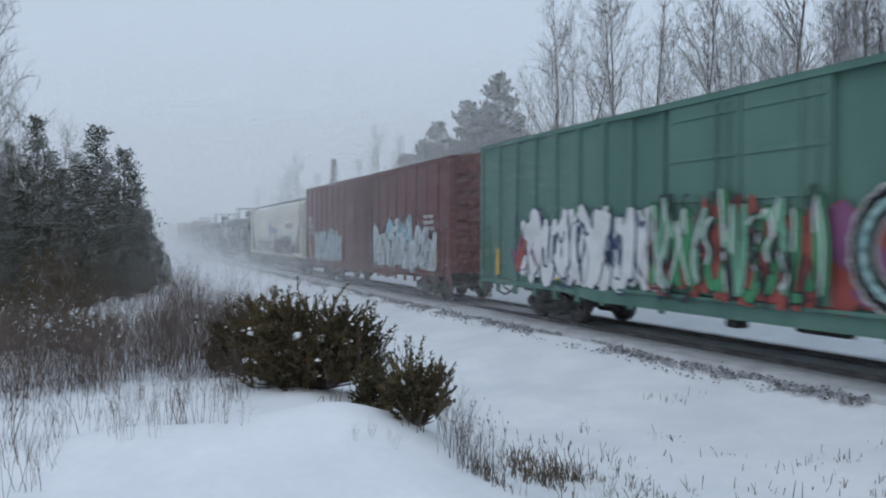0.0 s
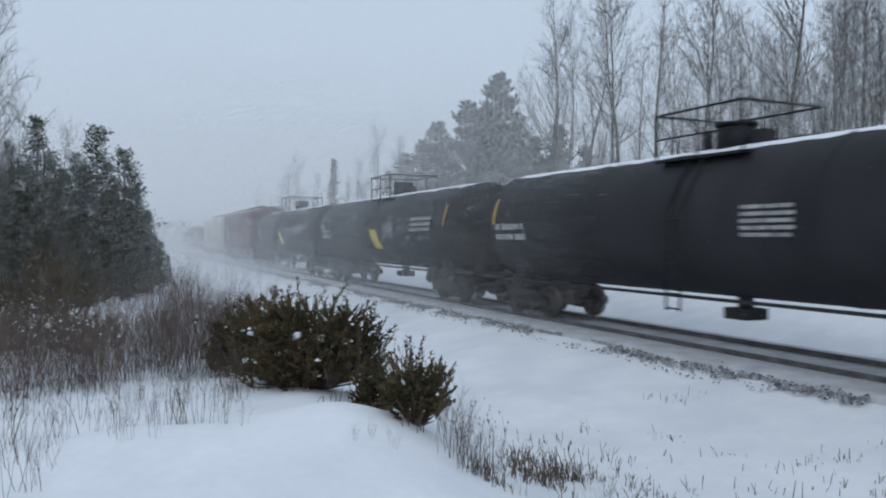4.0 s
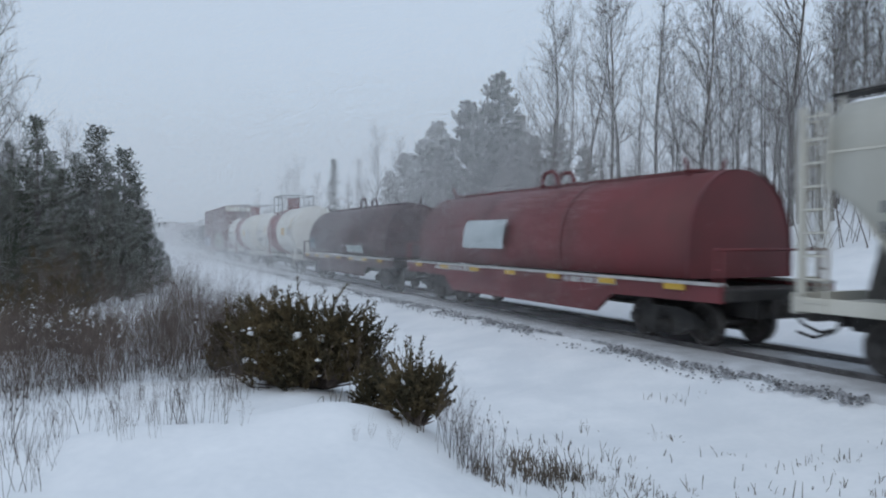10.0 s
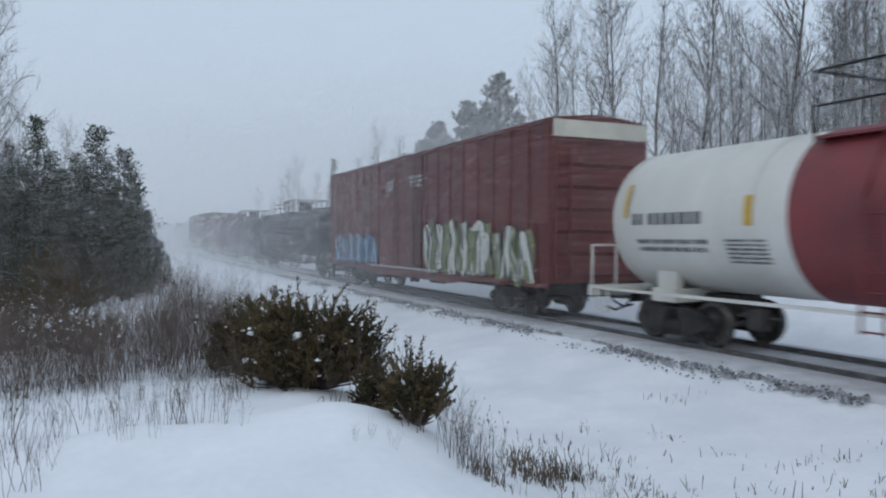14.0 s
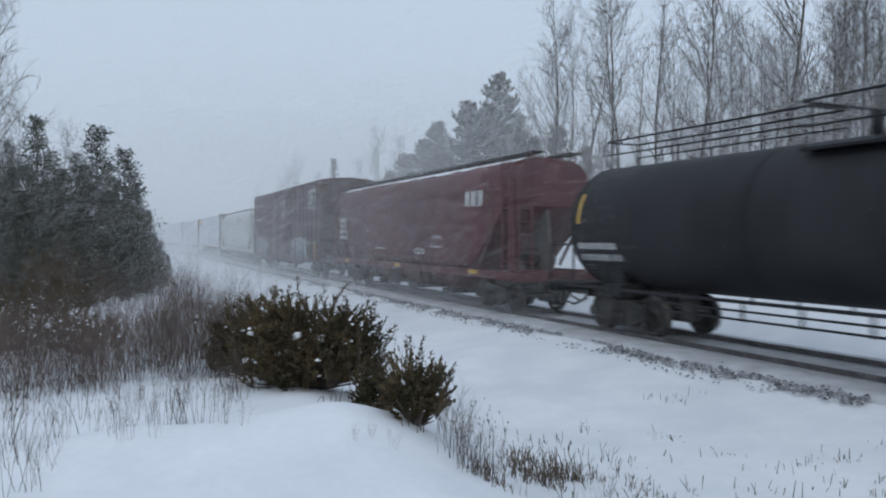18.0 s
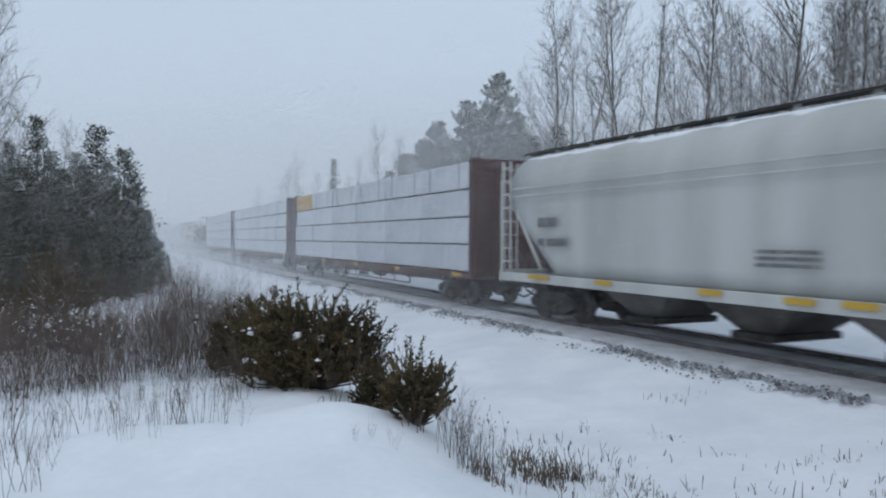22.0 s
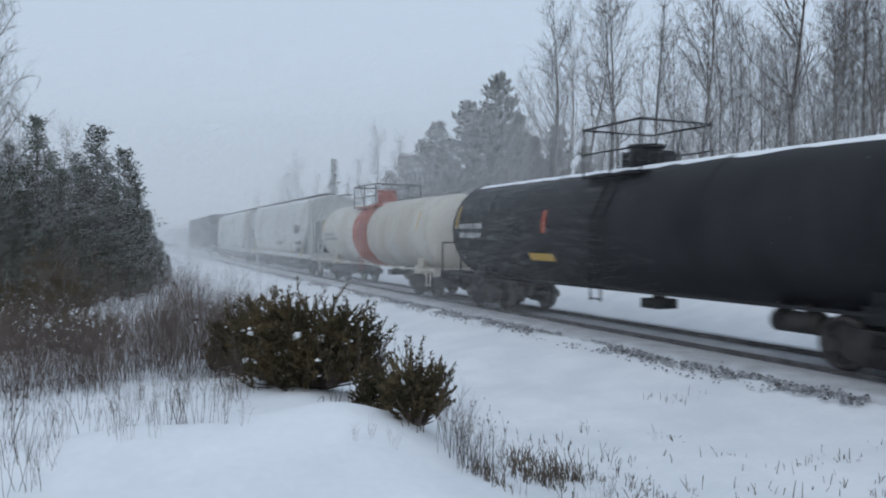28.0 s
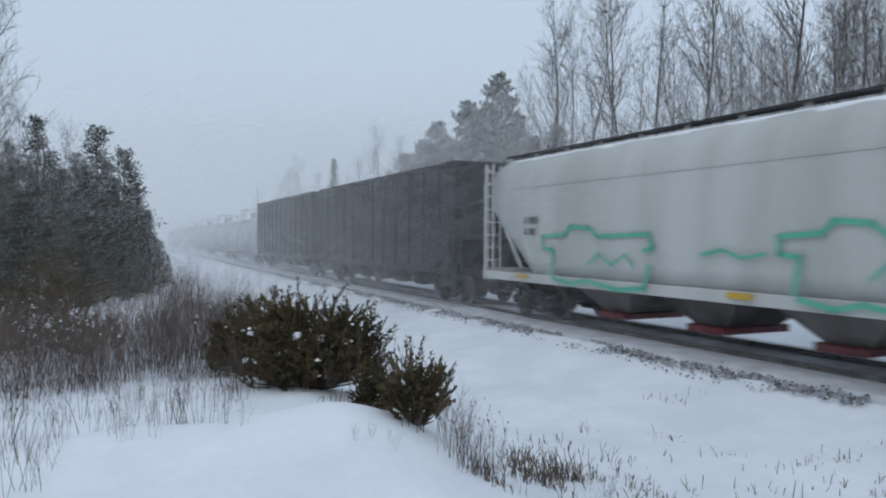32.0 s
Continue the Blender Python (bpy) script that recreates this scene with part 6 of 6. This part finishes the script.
def plant_all():
    rng = random.Random(12)

    def turn():
        return rng.uniform(0, 360)

    # foreground evergreen and its neighbours
    b = juniper(2, 1.75, 1.3, 1.2, "dark evergreen bush with snow on its branches", 1250, flecks=60)
    b.matrix_basis = at(-1.70, 9.6)
    for k in range(13):
        x = rng.uniform(-0.75, 0.6)
        z = rng.uniform(0.2, 1.0) * (1 - 0.3 * x * x)
        a = rng.uniform(0.02, 0.05) * (2.3 if k < 5 else 1.0)
        snow_lump(b, x, -0.6 * (1 - 0.45 * z) + rng.uniform(-0.05, 0.1), z, a, a * 0.5, k)
    b = juniper(5, 0.5, 0.5, 0.66, "narrow dark evergreen bush beside a snowy bank", 190, flecks=12)
    b.matrix_basis = at(-0.27, 7.9)
    b = juniper(8, 0.45, 0.45, 0.5, "small ragged evergreen bush between larger ones", 110, flecks=8)
    b.matrix_basis = at(-0.75, 8.7)
    b = juniper(9, 1.0, 0.8, 1.05, "ragged evergreen bush in the brush", 420, flecks=30)
    b.matrix_basis = at(-2.78, 10.7)
    # conifers on the camera's side
    cs = Stand([conifer(21, 6.0, 2.7, "dark cedar with snow-flecked foliage", gap=0.12), conifer(22, 5.6, 2.4, "dark cedar with snow-flecked foliage", gap=0.1), conifer(23, 5.2, 2.9, "dense dark cedar beside the brush", gap=0.05)], (6.0, 5.6, 5.2))
    for px, py, far in ((66, 203, 24), (172, 222, 25), (220, 262, 26), (243, 315, 27), (262, 372, 28), (284, 425, 30), (20, 290, 22), (112, 300, 24), (150, 285, 27), (40, 330, 21), (-10, 280, 23), (197, 330, 24), (132, 385, 21), (232, 400, 24), (82, 400, 20), (30, 420, 19), (185, 420, 21), (255, 430, 26), (-40, 330, 21), (100, 330, 28), (60, 350, 29), (298, 452, 34), (275, 420, 36), (150, 440, 19.5), (215, 450, 22), (15, 250, 29), (90, 270, 30), (135, 260, 31), (190, 285, 31), (228, 330, 32), (50, 285, 31)):
        x, y = spot(px, far)
        cs.plant(x, y, turn(), tall=max(1.2, reach(py, far) - ground_z(x, y)))
    # brush
    bs = Stand([brush(31 + k, 1.25, 15, 0.45, M_TWIG, "dense thicket of bare grey-brown twigs", r=0.0052) for k in range(5)], (1.25,) * 5)
    for px0, px1, f0, f1, s0, s1, n in ((215, 440, 10.6, 13.6, 0.65, 0.98, 56), (400, 500, 11.4, 14.5, 0.6, 0.9, 16), (-40, 215, 9.2, 12.5, 0.55, 0.9, 34), (-30, 150, 14, 24, 0.8, 1.35, 18), (285, 360, 15, 24, 0.7, 1.2, 14), (345, 480, 13, 19, 0.45, 0.7, 14), (-50, 90, 7.9, 9.6, 0.45, 0.8, 26), (70, 190, 8.6, 10.0, 0.4, 0.75, 20), (200, 330, 9.6, 11.4, 0.45, 0.75, 16), (330, 440, 10.0, 11.2, 0.4, 0.75, 12), (440, 560, 10.6, 11.8, 0.4, 0.75, 6)):
        for _ in range(n):
            x, y = spot(rng.uniform(px0, px1), rng.uniform(f0, f1))
            bs.plant(x, y, turn(), size=rng.uniform(s0, s1))
    # snow caught in the brush, and low evergreen growth in it
    for k in range(22):
        px = rng.uniform(0, 430)
        x, y = spot(px, rng.uniform(8.9, 12.5) if px < 200 else rng.uniform(11.2, 13.5))
        bits = Soup()
        for _ in range(9):
            c = Vector((rng.gauss(0, 0.3), rng.gauss(0, 0.2), rng.uniform(0.1, 0.95)))
            e = rng.uniform(0.006, 0.022)
            o = len(bits.v)
            bits.v += [tuple(c + Vector(q) * e * rng.uniform(0.7, 1.3)) for q in ((1.4, 0, 0), (0, 1.2, 0.1), (-1.4, 0, 0), (0, -1.2, 0), (0, 0, 0.8), (0, 0, -0.5))]
            bits.f += [(o + a, o + b, o + 4) for a, b in ((0, 1), (1, 2), (2, 3), (3, 0))] + [(o + b, o + a, o + 5) for a, b in ((0, 1), (1, 2), (2, 3), (3, 0))]
        s = bits.make("snow_bits", M_SNOW)
        s.matrix_basis = at(x, y)
        tagged(s, "small clumps of snow caught in the brush", "snow", "snow in the brush", "stuff")
    for k, (px, far, tall) in enumerate(((150, 12.2, 0.6), (25, 13.0, 0.7), (110, 16, 1.2), (0, 14.5, 1.1), (85, 18, 1.6), (150, 20, 1.5))):
        x, y = spot(px, far)
        b = juniper(20 + k, 1.1 + 0.5 * (k > 5), 0.8, tall, "low dark evergreen growth in the brush", 130, flecks=14)
        b.matrix_basis = at(x, y)
    # sparse stems in the open snow
    ss = Stand([brush(41 + k, 0.9, 4 + k, 0.24, M_STEM, "sparse clump of thin dark weed stems in the snow", name="weed_clump", r=0.0052, fork=1, heads=0.6, lean=0.1) for k in range(4)], (0.9,) * 4)
    th = Stand([brush(46 + k, 0.8, 6, 0.2, M_STEM, "ragged clump of dark bare stems beside the evergreens", r=0.0050, fork=2, lean=0.18) for k in range(3)], (0.8,) * 3)
    for px, far, tall in ((45, 6.1, 0.75), (20, 6.6, 0.6), (95, 6.6, 0.35), (137, 7.3, 0.55), (205, 6.6, 0.3), (230, 6.3, 0.3), (300, 7.4, 0.7), (330, 7.0, 0.75), (350, 7.3, 0.65), (318, 7.8, 0.6), (245, 8.2, 0.45), (278, 8.6, 0.4), (410, 8.4, 0.85), (415, 8.8, 0.95), (395, 9.2, 0.9), (440, 9.4, 0.6), (700, 11.4, 1.15), (725, 11.0, 1.1), (670, 11.8, 1.1), (745, 10.6, 0.9), (610, 8.6, 0.9), (800, 6.9, 0.8), (820, 6.8, 0.95), (840, 7.1, 0.8), (860, 6.9, 0.65), (790, 7.6, 0.8), (830, 8.0, 0.9), (780, 9.4, 0.8), (875, 7.6, 0.55), (925, 6.6, 0.45), (60, 8.0, 0.7), (25, 7.6, 0.8), (165, 8.4, 0.6), (190, 9.0, 0.7), (110, 7.4, 0.5), (660, 6.7, 0.15), (630, 6.6, 0.15), (690, 6.8, 0.15), (1160, 10.2, 0.35), (1090, 7.3, 0.5), (1300, 7.3, 0.25), (1440, 9.0, 0.2), (1525, 8.9, 0.2), (470, 9.0, 0.4), (545, 9.0, 0.3)):
        x, y = spot(px, far)
        ss.plant(x, y, turn(), tall=tall)
    for px, far, tall in ((655, 9.3, 1.05), (668, 9.1, 0.95), (680, 9.4, 1.0), (690, 8.8, 0.8), (645, 9.6, 1.1), (705, 8.5, 0.75), (800, 7.2, 0.75), (812, 6.9, 0.8), (826, 7.3, 0.9), (835, 6.7, 0.75), (848, 6.8, 0.55), (856, 6.6, 0.45), (865, 6.5, 0.4), (872, 6.7, 0.4), (815, 7.5, 0.8), (822, 6.6, 0.6), (405, 8.3, 0.8), (412, 8.6, 0.75), (420, 8.4, 0.6), (440, 8.8, 0.5), (460, 9.0, 0.45), (480, 9.2, 0.45), (28, 5.5, 0.85), (60, 5.6, 0.7), (85, 5.9, 0.5), (15, 6.2, 0.7), (110, 6.3, 0.45), (235, 7.0, 0.4), (262, 7.3, 0.4), (200, 7.6, 0.55), (345, 7.4, 0.7), (312, 7.1, 0.8), (376, 7.9, 0.6), (660, 6.8, 0.22), (630, 6.6, 0.2), (700, 6.6, 0.25), (1060, 6.0, 0.65), (1050, 5.9, 0.35), (1075, 6.0, 0.3), (1085, 5.9, 0.35)):
        x, y = spot(px, far)
        th.plant(x, y, turn(), tall=tall * 0.68)
    for _ in range(36):
        px = rng.uniform(-10, 430)
        x, y = spot(px, rng.uniform(6.3, 9.0))
        ss.plant(x, y, turn(), tall=rng.uniform(0.22, 0.6))
    sl = Stand([brush(91 + k, 3.0, 1, 0.02, M_TWIG, "slender bare sapling with thin branches", name="sapling", r=0.018, fork=2, lean=0.05) for k in range(3)], (3.0,) * 3)
    for px, py, far in ((45, 735, 6.0), (140, 690, 6.7), (245, 700, 7.4), (68, 325, 15), (72, 420, 11), (125, 470, 10.5), (30, 470, 10), (160, 500, 10.2), (100, 500, 9.6), (55, 520, 9.2), (185, 520, 11), (230, 500, 12), (330, 500, 11.5), (115, 400, 15), (22, 380, 13), (150, 430, 14), (200, 440, 16), (95, 450, 12), (260, 470, 15), (305, 480, 14), (-5, 400, 11), (180, 500, 11.5), (610, 560, 8.7)):
        x, y = spot(px, far)
        sl.plant(x, y, turn(), tall=max(0.5, (reach(py, far) - ground_z(x, y)) * 0.8))
    # dry grass
    blades = Soup()
    for px, far, size in ((918, 8.2, 0.9), (940, 8.1, 1.0), (962, 8.2, 1.1), (985, 8.3, 1.1), (1008, 8.4, 1.1), (1026, 8.4, 0.9), (950, 7.8, 0.8), (975, 7.9, 0.8), (905, 8.9, 0.8), (930, 9.0, 0.8), (912, 7.6, 0.6), (995, 8.7, 0.9), (865, 6.7, 0.8), (845, 6.9, 0.7), (1080, 6.1, 0.7), (1062, 6.0, 0.8), (1100, 6.2, 0.6), (1200, 6.6, 0.5), (1215, 6.7, 0.5)):
        x, y = spot(px, far)
        stalks(blades, rng, x, y, 0.34 * size, 26, 0.17)
    for px, far in ((1045, 10.8), (1190, 12.2), (1215, 12.0), (1240, 12.3), (1160, 12.4), (1170, 7.9), (1190, 7.8), (1245, 8.1), (1225, 8.2), (1310, 7.3), (1340, 7.6), (1370, 7.4), (1400, 7.9), (1325, 6.9), (1450, 7.4), (1520, 9.0), (1150, 8.3), (1130, 7.4), (1010, 9.6), (975, 10.2), (1110, 9.2), (840, 12.8), (785, 13.2), (760, 13.4), (1555, 7.4), (1265, 9.4), (1390, 8.8), (1480, 8.2), (720, 7.6), (590, 8.4), (1360, 8.1), (1120, 8.0)):
        x, y = spot(px, far)
        stalks(blades, rng, x, y, rng.uniform(0.13, 0.26), rng.randint(3, 8), 0.2)
    for _ in range(34):
        x, y = spot(rng.uniform(880, 1200), rng.uniform(6.3, 10.5))
        stalks(blades, rng, x, y, rng.uniform(0.11, 0.28), rng.randint(3, 9), 0.2)
    for _ in range(60):
        x, y = spot(rng.uniform(1080, 1580), rng.uniform(5.9, 9.5))
        stalks(blades, rng, x, y, rng.uniform(0.06, 0.15), rng.randint(1, 4), 0.16)
    tagged(blades.make("dry_grass", M_REED), "stiff dry grass stalks sticking out of the snow", "grass", kind="stuff")
    # wood behind the track
    tr = Stand([bare_tree(61 + k, 13 + k, 0.24, 0.125 + 0.012 * k) for k in range(6)], [13 + k for k in range(6)])
    for px, py, far in ((985, 15, 42), (968, 60, 46), (1030, 25, 42), (1082, -30, 37), (1097, -20, 40), (1160, -10, 38), (1243, -90, 31), (1258, -40, 37), (1305, -40, 35), (1347, -20, 40), (1412, -60, 33), (1455, -110, 29), (1482, -40, 37), (1530, -70, 32), (1210, 0, 44), (1130, 20, 46), (1380, 10, 44), (1060, 60, 48), (1010, 70, 52), (945, 110, 56), (1560, -90, 30), (1600, -90, 28), (1500, 0, 44), (1430, 10, 46), (1280, 10, 48), (1185, 20, 50), (1545, 20, 42), (1325, -10, 50)):
        x, y = spot(px, far)
        tr.plant(x, y, turn(), tall=reach(py, far) - ground_z(x, y))
    for _ in range(16):
        px, far = rng.uniform(1150, 1640), rng.uniform(36, 54)
        x, y = spot(px, far)
        tr.plant(x, y, turn(), tall=reach(rng.uniform(-30, 110) - (px - 960) * 0.08, far) - ground_z(x, y))
    for _ in range(9):
        px, far = rng.uniform(1390, 1650), rng.uniform(29, 38)
        x, y = spot(px, far)
        tr.plant(x, y, turn(), tall=rng.uniform(11, 15))
    yt = Stand([bare_tree(161 + k, 7 + k, 0.1, 0.06 + 0.01 * k, 1) for k in range(4)], [7 + k for k in range(4)])
    for _ in range(84):
        px, far = rng.uniform(935, 1620), rng.uniform(36, 66)
        x, y = spot(px, far)
        yt.plant(x, y, turn(), tall=rng.uniform(4.0, 6.5) + 3.0 * rng.random() * (px - 935) / 685)
    for _ in range(60):
        px, far = rng.uniform(640, 960), rng.uniform(66, 100)
        x, y = spot(px, far)
        yt.plant(x, y, turn(), tall=rng.uniform(4.5, 8.5))
    for _ in range(40):
        px, far = rng.uniform(455, 640), rng.uniform(96, 125)
        x, y = spot(px, far)
        yt.plant(x, y, turn(), tall=rng.uniform(5, 9))
    for px, py, far in ((690, 205, 84), (668, 235, 88), (705, 230, 82), (650, 262, 96), (510, 268, 112), (495, 290, 116), (545, 292, 112), (528, 285, 118), (560, 300, 104), (740, 250, 90), (930, 190, 66), (912, 230, 60), (-25, -60, 23), (-5, 40, 27), (40, 170, 31), (110, 190, 34), (25, 200, 28), (620, 290, 100), (475, 320, 122), (460, 340, 128)):
        x, y = spot(px, far)
        tr.plant(x, y, turn(), tall=reach(py, far) - ground_z(x, y))
    # pines and a fir beyond
    ps = Stand([pine(71, 15.0), pine(72, 15.0)], (15.0, 15.0))
    for px, py, far in ((882, 128, 72), (826, 178, 75), (772, 208, 84), (912, 168, 77), (858, 176, 71), (794, 232, 86), (746, 242, 92), (945, 215, 68), (985, 212, 66), (1035, 235, 64), (715, 266, 96), (690, 284, 100)):
        x, y = spot(px, far)
        ps.plant(x, y, turn(), tall=reach(py, far) - ground_z(x, y))
    f = conifer(75, 8.0, 2.0, "slim young fir in the haze", gap=0.2)
    x, y = spot(591, 84)
    f.matrix_basis = at(x, y, 0, (reach(280, 84) - ground_z(x, y)) / 8.0)
    # undergrowth on the bank
    us = Stand([brush(81 + q, 3.2, 14, 1.3, M_TWIG, "leafless undergrowth on the snowy bank", name="bank_shrub", r=0.015, fork=2) for q in range(3)], (2.8,) * 3)
    n = 0
    while n < 130:
        s, d = rng.uniform(-80, 22), -rng.uniform(8.5, 30)
        x, y, _h2 = on_track(s, d)
        if y < 8 or x / y < -0.05:
            continue
        us.plant(x, y, turn(), size=rng.uniform(0.6, 1.35))
        n += 1


plant_all()


# ---- snow in the air ----
M_FLAKE = flake_material("airborne_snow")
DRIFTS = []


def streaks(name, label, c, width, length, seed, level=False):
    """Hair-thin streaks of driven snow at the places c, as one object."""
    rng = np.random.RandomState(seed)
    n = len(c)
    lean = rng.uniform(0, math.pi, n)
    up = np.column_stack([np.cos(lean), rng.normal(0, 0.1, n), np.sin(lean)])
    side = np.column_stack([-np.sin(lean), rng.normal(0, 0.1, n), np.cos(lean)])
    if level:
        up = np.column_stack([np.sin(TH0) + rng.normal(0, 0.1, n), -np.cos(TH0) + rng.normal(0, 0.1, n), rng.normal(0, 0.35, n)])
        side = np.column_stack([np.zeros(n), np.zeros(n), np.ones(n)])
    a = (length * rng.uniform(0.4, 1.6, n) / 2)[:, None] * up
    b = (width * rng.uniform(0.6, 1.4, n) / 2)[:, None] * side
    v = np.stack([c + a, c - a + b, c - a - b], axis=1).reshape(-1, 3)
    me = bpy.data.meshes.new(name)
    me.vertices.add(3 * n)
    me.vertices.foreach_set("co", v.ravel())
    me.loops.add(3 * n)
    me.loops.foreach_set("vertex_index", np.arange(3 * n, dtype=np.int32))
    me.polygons.add(n)
    me.polygons.foreach_set("loop_start", np.arange(0, 3 * n, 3, dtype=np.int32))
    me.update(calc_edges=True)
    me.materials.append(M_FLAKE)
    o = new(name, me)
    DRIFTS.append(o)
    return tagged(o, label, "snow", "snow in the air", "stuff")


def snowfall(y0, y1, width, length, high, low, top, seed):
    """Driven snow over the ground ahead from y0 to y1 metres; high and low: share of the view that a metre of it covers, aloft and near the ground."""
    rng = np.random.RandomState(seed)
    area = 0.64 * (y1 * y1 - y0 * y0)
    cover = width * length / 2
    n1, n2 = int(high / cover * area * (top + 3)), int((low - high) / cover * area * 2.2)
    n = n1 + n2
    y = np.sqrt(rng.uniform(y0 * y0, y1 * y1, n))
    x = rng.uniform(-0.64, 0.64, n) * y
    z = np.concatenate([rng.uniform(-0.8, top + 2.2, n1), rng.exponential(2.2, n2) - 0.6])
    streaks("falling_snow", "fine driven snow falling through the cold air", np.column_stack([x, y, z]), width, length, seed)


def powder(s0, s1, cover, seed):
    """Powder blown up low along the line, thicker further off."""
    rng = np.random.RandomState(seed)
    n = int(cover / 0.0004 * (s1 - s0) * 6.0 * 0.8)
    s = s1 - (s1 - s0) * rng.uniform(0, 1, n) ** 0.7
    d = rng.normal(1.2, 1.7, n)
    gap = 0.3 + np.exp(-((np.sin(s * 0.31 + seed) + np.sin(s * 0.13)) ** 2))
    z = rng.exponential(0.85, n) * gap - 0.3
    h = bend(s)
    x = np.interp(s, S_GRID, X_GRID) - d * np.cos(h)
    y = np.interp(s, S_GRID, Y_GRID) - d * np.sin(h)
    far = np.hypot(x, y) / 50
    width, length = 0.0016 * far, 0.5 * far
    streaks("powder_snow", "low cloud of powder snow blown up along the train", np.column_stack([x, y, z]), width, length, seed, True)


snowfall(17, 36, 0.0005, 0.45, 0.0118, 0.0140, 6, 1)
snowfall(36, 70, 0.0022, 1.0, 0.0080, 0.0165, 14, 2)
snowfall(70, 112, 0.006, 1.5, 0.0066, 0.0220, 17, 3)
snowfall(112, 165, 0.022, 2.2, 0.0200, 0.0420, 20, 4)
powder(-118, -10, 0.19, 5)
powder(-42, 14, 0.15, 6)


# ---- movement ----
def run_on(s0, t):
    """Metres along the track of what stands at s0 at 18 s."""
    return s0 + 15.367 * (t - 18) + 0.01555 * (t - 18) ** 2


def motions():
    for car, s0 in WAGONS:
        rows = []
        for k in range(33):
            x, y, h = on_track(run_on(s0, k))
            rows.append((float(k), pose(x, y, 0.0, 0, 0, math.degrees(h) - 90)))
        walk(car, rows)
    for k, o in enumerate(DRIFTS):
        walk(o, [(t, pose(0.10 * t - 1.6, -0.04 * t, 1.0 - 0.06 * t if k < 4 else 0.0)) for t in (0.0, 8.0, 16.0, 24.0, 32.0)])
    lead = {}
    for w, dx in WHEELS:
        if dx not in lead:
            rows = []
            for k in range(961):
                t = k / 30
                rows.append((t, pose(dx, 0, 0.457, 0, math.degrees(run_on(0, t) / 0.457) % 360, 0)))
            walk(w, rows)
            lead[dx] = w
        else:
            w.rotation_mode = "QUATERNION"
            w.animation_data_create()
            w.animation_data.action = lead[dx].animation_data.action
            w.animation_data.action_slot = lead[dx].animation_data.action_slot


motions()
